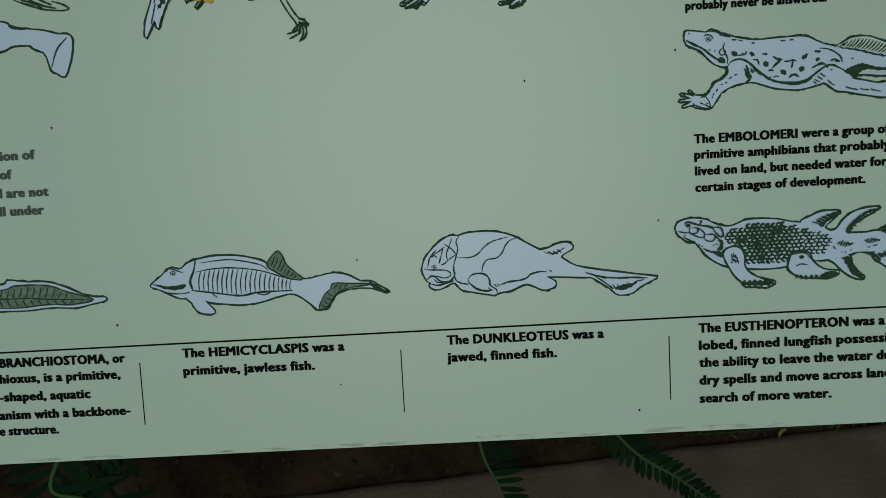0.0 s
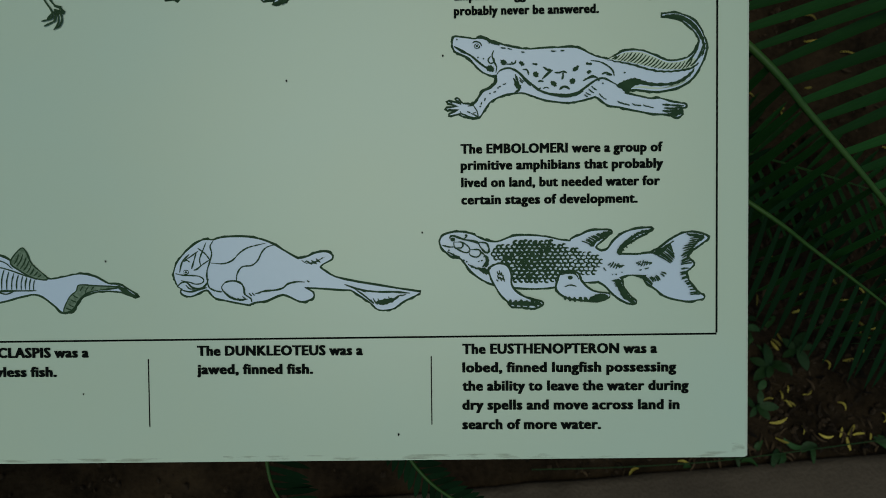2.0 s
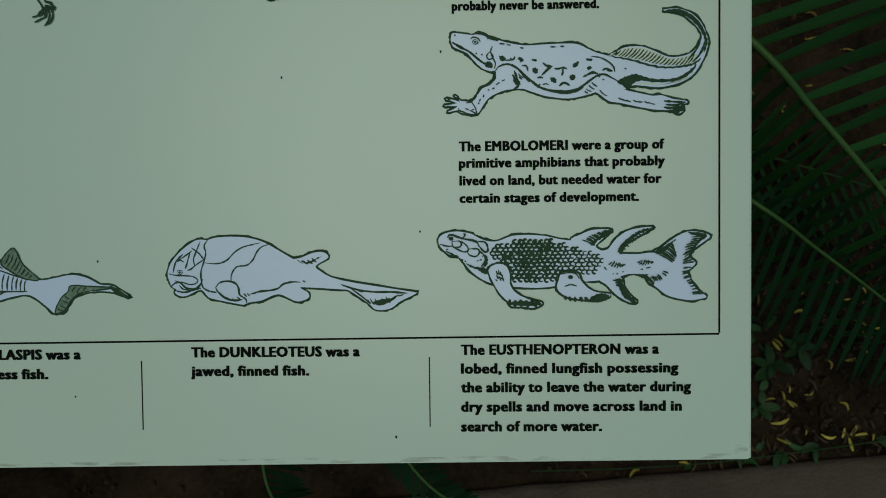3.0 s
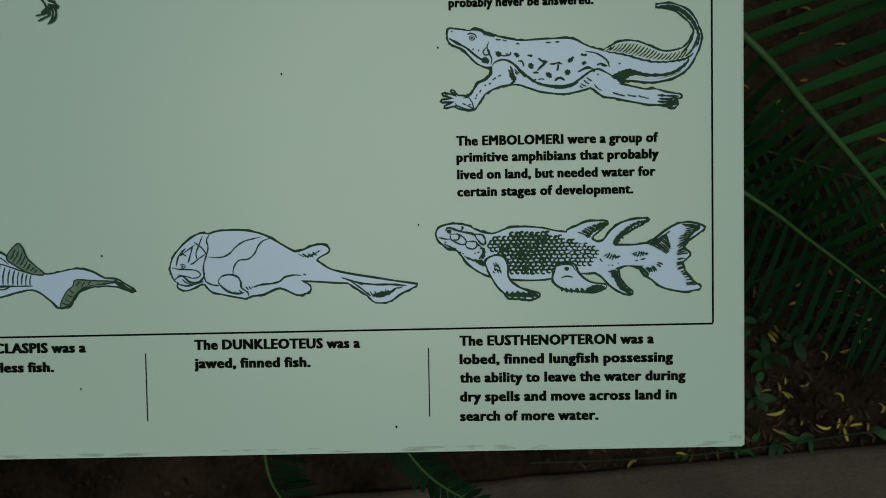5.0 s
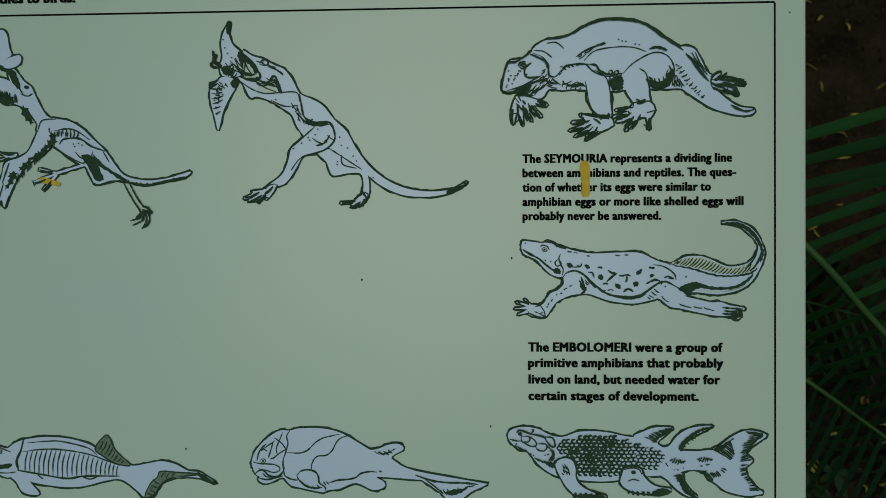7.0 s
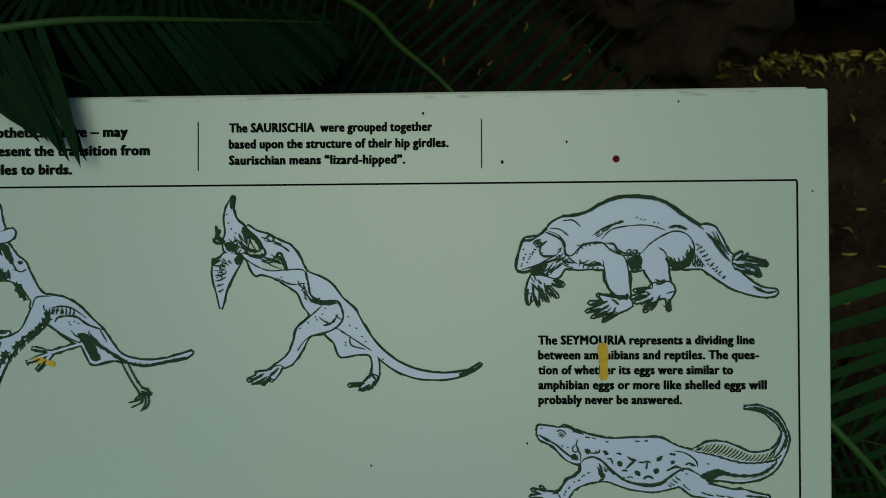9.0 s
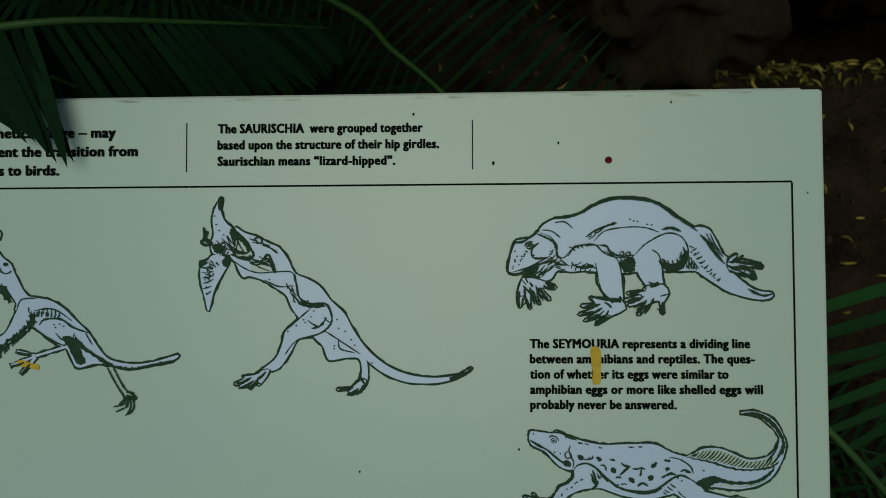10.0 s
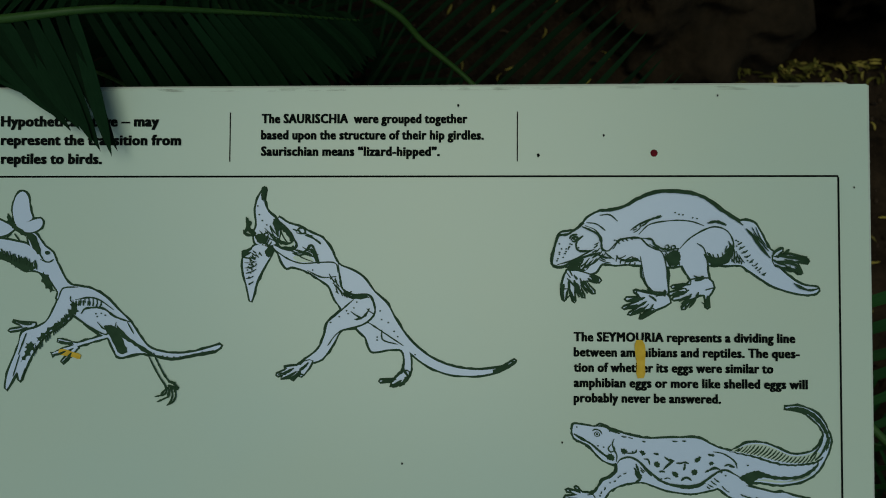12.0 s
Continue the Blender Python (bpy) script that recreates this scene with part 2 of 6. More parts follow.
class drawing:
    """One printed line drawing: pale shapes with a brushed dark outline, in millimetres on the panel."""

    def __init__(self, kind):
        self.bm, self.kind, self.lift, self.seed = bmesh.new(), kind, 0.0, 0.0

    def flat(self, pts, z, slot):
        self.lift += 0.000004
        try:
            f = self.bm.faces.new([self.bm.verts.new((p[0] / 1000, p[1] / 1000, z + self.lift)) for p in pts])
        except ValueError:
            return
        f.material_index = slot
        f.normal_update()
        if f.normal.z < 0:
            f.normal_flip()

    def brush(self, pts, half, z, slot=1, closed=False, taper=True):
        self.seed += 7.3
        self.lift += 0.000004
        n, pairs = len(pts), []
        for i, p in enumerate(pts):
            a, b = (pts[i - 1], pts[(i + 1) % n]) if closed else (pts[max(i - 1, 0)], pts[min(i + 1, n - 1)])
            d = b - a
            d = d / (np.hypot(*d) + 1e-9)
            w = half * (1 + 0.45 * noise.noise(Vector((p[0] * 0.2, p[1] * 0.2, self.seed))) + 0.4 * noise.noise(Vector((p[0] * 0.9, p[1] * 0.9, self.seed))))
            if taper and not closed:
                w *= 0.35 + 0.65 * min(1.0, 5 * min(i, n - 1 - i) / n + 0.15)
            side = np.array((-d[1], d[0])) * w
            pairs.append([self.bm.verts.new((*(q / 1000), z + self.lift)) for q in (p + side, p - side)])
        if closed:
            pairs.append(pairs[0])
        for (a, b), (c, d) in zip(pairs, pairs[1:]):
            try:
                self.bm.faces.new((b, d, c, a)).material_index = slot
            except ValueError:
                pass

    def fill(self, pts, steps=4, slot=0, half=1.75):
        line = spline(pts, steps, True)
        self.brush(line, half, 0.0002, closed=True)
        self.flat(line, 0.0004, slot)

    def toes(self, pts):
        self.fill(pts, 2, 0, 1.1)
        self.brush(spline(pts, 2, True), 0.55, 0.00062, closed=True)
        mid = np.mean(np.array(pts), axis=0)
        for p in pts[::2]:
            p = np.array(p)
            self.brush(spline([p, p * 0.8 + mid * 0.2, p * 0.62 + mid * 0.38], 3), 0.5, 0.00075)

    def grey(self, pts):
        line = spline(pts, 4, True)
        self.flat(line, 0.00055, 2)
        self.brush(line, 0.6, 0.0006, closed=True)

    def ragged(self, pts, steps, tooth, wander, z, slot=1):
        """A filled patch whose rim breaks into small brush teeth."""
        line = spline(pts, steps, True)
        n, rim = len(line), []
        area = sum(p[0] * q[1] - q[0] * p[1] for p, q in zip(line, line[1:] + line[:1]))
        for i, p in enumerate(line):
            d = line[(i + 1) % n] - line[i - 1]
            out = np.array((d[1], -d[0])) / (np.hypot(*d) + 1e-9) * (1 if area > 0 else -1)
            rim.append(p + out * (wander * noise.noise(Vector((p[0] * 0.9, p[1] * 0.9, 3))) + (tooth if i % 3 == 0 else -tooth / 2)))
        self.flat(rim, z, slot)

    def dark(self, pts):
        self.ragged(pts, 5, 0.3, 0.45, 0.0006)

    def feather(self, pts):
        self.ragged(pts, 6, 1.1, 0.7, 0.0006)

    def green(self, pts):
        self.flat(spline(pts, 4, True), 0.00055, 3)

    def line(self, pts, weight=1.0):
        self.brush(spline(pts, 6), 0.56 * weight, 0.00075)

    def comb(self, start, end, count):
        """Short brush strokes side by side from one line to another."""
        a, b = spline(start, 8), spline(end, 8)
        for k in range(count):
            u = (k + random.uniform(0.2, 0.8)) / count
            p, q = np.array(a[int(u * (len(a) - 1))]), np.array(b[int(u * (len(b) - 1))])
            p = p + (q - p) * random.uniform(0, 0.25)
            self.brush(spline([p, (p + q) / 2 + np.array((0.2, 0.3)), q], 4), 0.62, 0.00075)

    def hatch(self, segments, half=0.5):
        for a, b, c, d in segments:
            bend = np.array((d - b, a - c)) * 0.06
            self.brush(spline([(a, b), (np.array((a, b)) + (c, d)) / 2 + bend, (c, d)], 4), half, 0.00075)

    def limb(self, pts):
        line = spline(pts, 5)
        ends = [line[0] + (line[0] - line[1]) / np.hypot(*(line[0] - line[1])) * 1.3, *line, line[-1] + (line[-1] - line[-2]) / np.hypot(*(line[-1] - line[-2])) * 1.3]
        self.brush(ends, 2.3, 0.0002, 1, taper=False)
        self.brush(line, 1.0, 0.0004, 0, taper=False)

    def blob(self, x, y, r, slot=1, z=0.0008):
        self.seed += 3.1
        turns = [2 * math.pi * k / 10 for k in range(10)]
        self.flat([(x + r * math.cos(u) * (1 + 0.4 * noise.noise(Vector((math.cos(u), math.sin(u), self.seed)))), y + 0.8 * r * math.sin(u)) for u in turns], z, slot)

    def dots(self, pts):
        for x, y in pts:
            self.blob(x, y, 0.75)

    def spots(self, pts):
        for x, y in pts:
            self.blob(x, y, 2.0)

    def eye(self, pts):
        (x, y), = pts
        self.blob(x, y, 2.6)
        self.blob(x, y, 1.8, 0, 0.0009)
        self.blob(x, y, 1.2, 1, 0.001)

    def scales(self, pts):
        """A net of dark ink with pale scales showing through, closest in the middle."""
        edge = spline(pts, 3, True)
        xs, ys = [p[0] for p in edge], [p[1] for p in edge]
        mid = np.array(((min(xs) + max(xs)) / 2 - 12, (min(ys) + max(ys)) / 2))

        def inside(x, y):
            hit = False
            for p, q in zip(edge, edge[1:] + edge[:1]):
                if (p[1] > y) != (q[1] > y) and x < (q[0] - p[0]) * (y - p[1]) / (q[1] - p[1]) + p[0]:
                    hit = not hit
            return hit

        j, y = 0, min(ys) - 2
        while y < max(ys) + 2:
            x = min(xs) - 2 + (2.05 if j % 2 else 0)
            while x < max(xs) + 2:
                px, py = x + random.uniform(-0.6, 0.6), y + random.uniform(-0.45, 0.45)
                if inside(px, py):
                    close = max(0.0, 1 - abs(x - mid[0]) / 34) + 0.3 * noise.noise(Vector((x * 0.2, y * 0.2, 4)))
                    turns = [math.radians(a) for a in range(-120, 121, 30)]
                    self.brush([np.array((px - 1.95 * math.cos(a), py + 1.6 * math.sin(a))) for a in turns], max(0.5, 0.7 + 0.52 * close + 0.2 * noise.noise(Vector((x * 0.5, y * 0.5, 9)))), 0.0006)
                    if random.random() < close * 0.12:
                        self.blob(px, py, 1.1)
                x += 4.1
            y += 3.0
            j += 1

    def done(self):
        part("drawing", self.bm, [PALE, INK, HALF, PAPER], sign, "pale " + self.kind.replace("_", " ") + " printed with dark green outlines")


def caption(name, cap, lines, ink=None):
    """Lines of heavy set type: left end, baseline, width (millimetres) and words. Upright strokes are struck wider than level ones."""
    bm = bmesh.new()
    for x, y, width, words in lines:
        data = bpy.data.curves.new("type", "FONT")
        data.body, data.size, data.resolution_u, data.space_word = words, 1.0, 2, 0.85
        data.space_character = 1.10
        ob = bpy.data.objects.new("type", data)
        me = bpy.data.meshes.new_from_object(ob)
        first = np.empty(len(me.vertices) * 3)
        me.vertices.foreach_get("co", first)
        first = first.reshape(-1, 3)
        lo, hi, wide, tall = first[:, 0].min(), first[:, 0].max(), 0.122, 0.05
        for k in range(10):
            co = first.copy()
            co[:, 0] = (x + (co[:, 0] - lo + (k % 5) / 4 * wide) * width / (hi - lo + wide)) / 1000
            co[:, 1] = (y + (co[:, 1] + (k // 5 - 0.5) * tall) * cap / 0.729) / 1000
            co[:, 2] = 0.0005 + 0.00001 * k
            me.vertices.foreach_set("co", co.ravel())
            bm.from_mesh(me)
        bpy.data.objects.remove(ob)
        bpy.data.meshes.remove(me)
        bpy.data.curves.remove(data)
    part(name, bm, ink or BLACK, sign)


fig = drawing('four_legged_drawing')
fig.fill([(-76.8, 398.8), (-66.6, 397.7), (-61, 389.7), (-55.4, 378.2), (-49.8, 373.2), (-49.4, 364.5), (-58.8, 378.2), (-70.1, 391.9)])
fig.toes([(-52.1, 371.8), (-45.3, 378.3), (-43.9, 375.5), (-48, 372.3), (-38.5, 373.3), (-25.5, 369.6), (-24.6, 365.8), (-32.9, 366.9), (-29.2, 358.9), (-31.9, 357.8), (-38.6, 362.3), (-49.9, 363.4)])
fig.toes([(-213.9, 358.2), (-216.2, 352.5), (-217.6, 344.4), (-216.4, 336.4), (-214.2, 336.4), (-212.3, 345.6), (-208.4, 335.3), (-206.4, 335.3), (-207, 346.8), (-200.6, 338.3), (-199.5, 339.9), (-202.5, 347.9), (-192.8, 341.5), (-191.5, 343.4), (-197.9, 351.4), (-187.6, 350.3), (-187.6, 353.7), (-200.2, 358.3), (-211.6, 360.5)])
fig.fill([(-224.3, 372), (-222, 378.9), (-219, 388.2), (-212.8, 389.8), (-207, 391.2), (-202, 394.4), (-196.7, 400.9), (-188.7, 405.5), (-179.5, 407.4), (-168, 409.7), (-157.7, 415.9), (-147.4, 420.6), (-135.9, 422.6), (-115.4, 421.3), (-101.7, 416), (-92.7, 409.1), (-79.1, 399.9), (-70.1, 391.9), (-61.1, 379.4), (-52.1, 368), (-40.9, 356.6), (-29.7, 349.1), (-17.3, 346.9), (-18.5, 343), (-27.5, 341.8), (-41, 344.5), (-52.3, 348.6), (-61.3, 354.2), (-71.4, 361), (-77, 364.4), (-88.4, 364.4), (-115.6, 364.3), (-133.9, 363.1), (-154.4, 364.2), (-165.8, 364.8), (-175, 364.1), (-185.3, 365.2), (-191, 358.3), (-200.2, 357.1), (-209.3, 362.1), (-215.1, 362.8), (-222, 362.8), (-224.3, 366.2)])
fig.fill([(-165.8, 373.3), (-155.5, 369.9), (-153.3, 355), (-148.7, 347), (-147.6, 342.4), (-136.2, 340.2), (-133.9, 345.9), (-134.3, 359.7), (-137.2, 373.4), (-147.5, 382.6), (-161.2, 383.7)])
fig.toes([(-136.2, 342.5), (-131.7, 334.5), (-143.1, 328.7), (-154.5, 321.6), (-155.6, 323.4), (-147.6, 329.8), (-163.2, 324.7), (-164.1, 326.6), (-154.5, 332.1), (-168.2, 329.3), (-168.2, 331.6), (-156.7, 335.5), (-165.9, 335.5), (-166.3, 338.4), (-155.6, 339), (-160.1, 342.4), (-159, 344.2), (-146.5, 341.3)])
fig.fill([(-124.7, 375.7), (-120.1, 382.6), (-106.4, 391.9), (-97.3, 394.6), (-88.2, 391.9), (-82.6, 383.9), (-82.7, 373.6), (-87.2, 366.7), (-97.5, 364.4), (-103.1, 364.4), (-102.1, 354.1), (-98.7, 346.1), (-111.2, 343.7), (-115.7, 352.9), (-120.2, 359.7), (-123.6, 367.7)])
fig.toes([(-115.7, 352.9), (-102.1, 354.1), (-97.6, 346.5), (-102.1, 339.2), (-101.7, 331.2), (-104.4, 331.2), (-105.5, 340.3), (-113.5, 338), (-120.8, 329.5), (-123.1, 331.1), (-118, 338), (-129, 336.3), (-129.4, 338.6), (-119.1, 342.6), (-131.7, 340.2), (-132.1, 342.5), (-120.3, 346), (-130.5, 345.9), (-129.8, 348.2), (-119.1, 348.7)])
fig.line([(-220.8, 363.9), (-209.3, 367.4), (-197.9, 373.2), (-191, 376.7)])
fig.line([(-199, 395.1), (-191, 391.7), (-185.9, 384.8), (-185.9, 377.9), (-180.7, 375.1), (-174.9, 380.7), (-168.1, 384.8), (-156.6, 385.8), (-148.6, 379.1), (-138.4, 375.2), (-125.8, 375.7)])
fig.line([(-200.1, 387), (-205.9, 381.3), (-204.7, 375.5), (-196.7, 375.5)])
fig.line([(-163.5, 391.3), (-154.3, 397.5), (-145.1, 401)])
fig.line([(-156.6, 388.3), (-147.4, 396.4), (-129.2, 399.4), (-115.5, 398.7), (-105.3, 395.3)])
fig.line([(-124.7, 376.9), (-115.5, 386.1), (-99.6, 394.2), (-88.2, 391.9), (-82.6, 382.7), (-83.8, 372.4), (-88.4, 365.5)])
fig.line([(-155.5, 371.1), (-153.9, 361.9), (-152.1, 352.7), (-147.6, 343.1)])
fig.line([(-148.6, 380.7), (-138.4, 373.9), (-135, 362), (-133.9, 345.9)])
fig.line([(-197.8, 397.4), (-189.8, 396.3), (-182.9, 391.2)])
fig.line([(-187.5, 403.2), (-179.5, 403.7), (-173.1, 398.6)])
fig.line([(-111, 381.5), (-105.4, 376.9), (-102.5, 364.4), (-102.1, 354.1)])
fig.line([(-103, 397.6), (-93.9, 398.3), (-88.2, 395.3)])
fig.dark([(-105.4, 373), (-97.4, 369.9), (-88.3, 373.1), (-85.6, 380), (-84.9, 373.1), (-88.4, 367.6), (-97.5, 366.2), (-102.4, 366.6)])
fig.dark([(-133.8, 369.3), (-126.5, 370.7), (-124.7, 364.7), (-132.9, 363.6)])
fig.hatch([(-173.6, 370.5, -174.5, 366.4), (-170.4, 368.7, -171.3, 364.6), (-166.7, 367.4, -167.6, 364.1), (-163.1, 366.4, -164, 363.7), (-159.4, 366, -160.1, 363.7)])
fig.hatch([(-82.9, 374, -83.8, 366.7), (-81.1, 375.4, -82, 366.3), (-79.3, 373.1, -80.2, 365.8), (-77.5, 370.8, -78.2, 365.4), (-75.7, 368.1, -76.4, 364.9)])
fig.dark([(-212.8, 359.8), (-209.3, 365.1), (-200.2, 368.6), (-204.7, 362.9), (-197.9, 359.4)])
fig.dark([(-148.7, 347), (-141.9, 341.3), (-135.7, 344.8), (-136.2, 339.5), (-146.5, 341.3)])
fig.hatch([(-151.6, 398.7, -148.3, 400.5), (-148.3, 399.6, -144.7, 401.9), (-144.7, 401, -141, 403.3), (-207.5, 361.2, -204.3, 366.3), (-204.7, 360.8, -201.1, 366.8), (-201.5, 359.9, -197.9, 366.3), (-197.9, 359.9, -194.7, 365.4), (-191, 373.7, -187.3, 377.4), (-189.1, 371.4, -185, 375.6), (-186.9, 369.6, -182.3, 373.7), (-174.5, 371.5, -171.3, 368.3), (-171.7, 370.1, -168.5, 366.9)])
fig.hatch([(-168.5, 368.7, -165.3, 366), (-136.1, 373, -133.8, 368.8), (-132.9, 373, -131.1, 368.4), (-129.7, 373.4, -127.9, 367.9), (-102, 374, -99.3, 369.4), (-98.8, 373.1, -96.1, 368), (-95.1, 373.1, -92.9, 368.1), (-91.5, 374.5, -89.7, 369.4), (-88.3, 377.2, -86.5, 372.2), (-174.5, 383.7, -171.3, 380.7), (-171.3, 385.3, -168.1, 382.5), (-167.6, 385.7, -164.9, 383)])
fig.hatch([(-163.9, 386.2, -161.2, 383.7)])
fig.dots([(-128, 405.6), (-125, 404.2), (-121.9, 403.8), (-110.9, 401), (-114.3, 401.5), (-158.9, 393.6), (-155.4, 395.2), (-80.3, 383.9), (-77, 378.2), (-74.5, 374.7), (-72, 371.3), (-68.4, 366.8), (-64.6, 362.7), (-59, 356.5), (-141.8, 378.5), (-136.1, 377.3), (-132.7, 378), (-207.5, 385.2), (-213.9, 374.3), (-219, 373.6), (-220.4, 368.6), (-211.6, 377.8)])
fig.eye([(-207.7, 384.4)])
fig.dots([(-210.7, 380.4), (-213.8, 376.5), (-219.2, 372.2), (-216.2, 369.8), (-204.1, 377.4), (-219.2, 380.4), (-217.4, 376.5), (-205.9, 380.4)])
fig.hatch([(-208.9, 360.2, -199.9, 368.4), (-205.3, 360.2, -195.4, 369.3), (-201.4, 360.2, -192.4, 368.4), (-211.9, 360.2, -204.4, 365.3), (-198.4, 361.4, -189.4, 369.3), (-194.5, 363.9, -187.3, 369.9), (-190.9, 366.9, -184.9, 372.9), (-187.9, 368.4, -178.9, 365.4), (-183.4, 374.5, -175.9, 368.4), (-174.4, 368.5, -166.8, 371.5), (-171.4, 367, -162.3, 370.6), (-166.9, 366.1, -157.9, 369.4)])
fig.dark([(-135.4, 371.6), (-127.3, 374.6), (-125.5, 367.1), (-133.9, 365.6)])
fig.dark([(-104.1, 368.7), (-95.1, 367.2), (-87.7, 371.7), (-83.7, 380.8), (-83.2, 373.3), (-87.7, 365.7), (-98.1, 364.2)])
fig.hatch([(-215.6, 348.7, -215.6, 336), (-211.9, 351.7, -208, 335.2), (-207.4, 351.8, -203.5, 338.2), (-202.9, 353.3, -196.9, 341.3), (-196.9, 353.3, -189.4, 349.4), (-165.4, 335.4, -151.9, 338.5), (-163.9, 329.4, -150.5, 335.5), (-160.4, 324.9, -149, 333.4), (-153.5, 322.5, -145.4, 333.4), (-143, 335.5, -149, 340), (-129.5, 346.1, -119.1, 349.1), (-127.4, 340.1, -117.6, 344.6)], 0.95)
fig.hatch([(-123.6, 333.5, -115.5, 341.6), (-117.6, 330.5, -110.1, 343.1), (-102.7, 340.2, -103.6, 331.2), (-113.1, 352.1, -105.6, 353.7), (-47.6, 373.4, -29.8, 370.4), (-47.6, 367.4, -29.8, 368), (-44.6, 365.9, -32.9, 359.9), (-43.1, 368.9, -23.9, 366.8), (-43.1, 374, -39.2, 377), (-52, 368.8, -41.7, 364.4)], 0.95)
fig.dots([(-80.2, 379.3), (-77.8, 376.9), (-75.8, 373.9), (-73.7, 370.9), (-71.9, 367.9), (-69.9, 366.4), (-67.8, 364.3), (-65.4, 361.9), (-62.5, 358.9), (-59.5, 356.8), (-79, 382.9), (-80.7, 383.8)])
fig.hatch([(-156.3, 394.1, -148.8, 398.7), (-153.3, 397.2, -145.8, 400.8), (-148.8, 399.6, -142.8, 402), (-144.3, 400.8, -138.3, 402.6), (-160.8, 389.6, -154.8, 394.1), (-68.2, 394.3, -59.4, 382.3), (-65.2, 394.3, -55.8, 377.8)])
fig.line([(-186.7, 406.3), (-175.6, 407.6), (-164.5, 412), (-153.4, 418.2), (-142.3, 421.3), (-131.2, 422.2), (-113.6, 420.3), (-102.6, 415.9), (-91.6, 407.4), (-80.7, 400.2), (-75, 395.8)], 1.9)
fig.dark([(-171.4, 369.2), (-166, 368.3), (-159.8, 370.1), (-156.3, 367.9), (-160.7, 366.6), (-167.8, 366.6)])
fig.hatch([(-174, 371.9, -171.4, 368.3), (-159.8, 370.1, -155.4, 366.6), (-162.5, 371, -158.1, 367.5)])
fig.dark([(-134.6, 372.3), (-130.6, 375), (-126.2, 375.4), (-124.1, 371.4), (-125, 366.5), (-130.7, 365.2), (-133.3, 368.3)])
fig.hatch([(-135.9, 374.6, -133.3, 371.9), (-136.8, 371, -133.3, 369.2), (-133.3, 365.7, -131.6, 363), (-129.8, 365.7, -128.1, 363), (-126.3, 366.5, -124.5, 363.9), (-130.7, 373.7, -128.9, 377.2), (-127.1, 373.7, -125.8, 377.2)])
fig.dark([(-100.7, 371.9), (-94.6, 369.6), (-89.3, 373.2), (-87, 377.2), (-87.5, 372.7), (-91.1, 369.6), (-96.3, 368.8)])
fig.hatch([(-103.3, 374.5, -99.8, 370.1), (-101.6, 373.6, -98.1, 369.2), (-87.5, 379.8, -89.3, 373.6), (-86.6, 378.1, -88.4, 372.7)])
fig.line([(-86.6, 383.4), (-84.4, 377.2), (-86.7, 370.1), (-92, 365.7), (-100.8, 364.8)], 1.5)
fig.hatch([(-82.2, 377.2, -80.5, 367.4), (-80.5, 375.4, -77, 366.5), (-78.7, 372.7, -74, 366.1), (-82.3, 372.7, -78.8, 366.1), (-84, 369.2, -81.4, 365.6)])
fig.hatch([(-79.6, 380.3, -76, 382.5), (-77.4, 377.2, -73.9, 379.4), (-75.2, 373.6, -71.7, 376.3), (-73.1, 370.1, -69.5, 372.7), (-70.5, 366.5, -66.9, 369.2), (-67.4, 363.4, -63.9, 366.1), (-64.4, 359.9, -60.9, 362.5), (-60.9, 356.8, -57.4, 358.6)])
fig.line([(-72.9, 393.1), (-67.2, 386.9), (-61.2, 378), (-54.2, 370.1)], 2)
fig.hatch([(-67.2, 389.6, -62, 383.3), (-64.6, 386.9, -58.5, 379.8), (-61.1, 383.3, -55.1, 375.4)])
fig.line([(-52.5, 373.6), (-47.2, 377.1), (-43.7, 378)], 1.8)
fig.line([(-49.8, 371.8), (-40.2, 370.9), (-30.6, 369.2), (-24.5, 368.3)], 2)
fig.line([(-49.9, 367.4), (-41.2, 366.5), (-33.3, 363.9), (-29, 357.7)], 2)
fig.line([(-50.8, 364.8), (-43, 361.2), (-36, 359.4)], 1.8)
fig.line([(-39.3, 373.6), (-31.5, 371.8), (-25.4, 370.9)], 1.6)
fig.dark([(-35.1, 363), (-31.6, 361.2), (-29, 357.7), (-32.5, 357.7)])
fig.dark([(-30.6, 370.9), (-24.5, 370), (-24.6, 366.5), (-29.8, 367.4)])
fig.line([(-150.2, 345.2), (-145, 342.6), (-137.9, 342.6)], 1.6)
fig.line([(-114, 355.9), (-109.6, 354.1), (-106.1, 355.5)], 1.6)
fig.line([(-131.7, 339.9), (-126.4, 342.2), (-120.3, 342.6)], 2)
fig.line([(-125.6, 335.5), (-121.2, 338.2), (-115.9, 339.9)], 2)
fig.line([(-123.9, 330.2), (-119.5, 334.6), (-114.1, 338.2)], 2)
fig.line([(-128.2, 347), (-122.9, 348.8), (-116.7, 348.8)], 1.8)
fig.line([(-102.7, 337.3), (-101.9, 333.8), (-102.8, 330.2)], 2)
fig.line([(-166.2, 335.5), (-160, 337.2), (-153.8, 336.8)], 2)
fig.line([(-168, 329.7), (-161.8, 331.5), (-155.6, 331.9)], 2)
fig.line([(-162.7, 324.8), (-157.4, 328.4), (-152.1, 330.2)], 2)
fig.line([(-156.6, 321.3), (-151.2, 325.7), (-145, 328.4)], 2)
fig.line([(-159.1, 343.5), (-152.9, 343.9), (-147.6, 342.1)], 1.6)
fig.dark([(-195.4, 355.4), (-191.8, 356.3), (-187.8, 352.8), (-189.2, 349.7), (-192.7, 351.4)])
fig.line([(-200.7, 351.4), (-197.2, 347), (-192.8, 341.2)], 2.2)
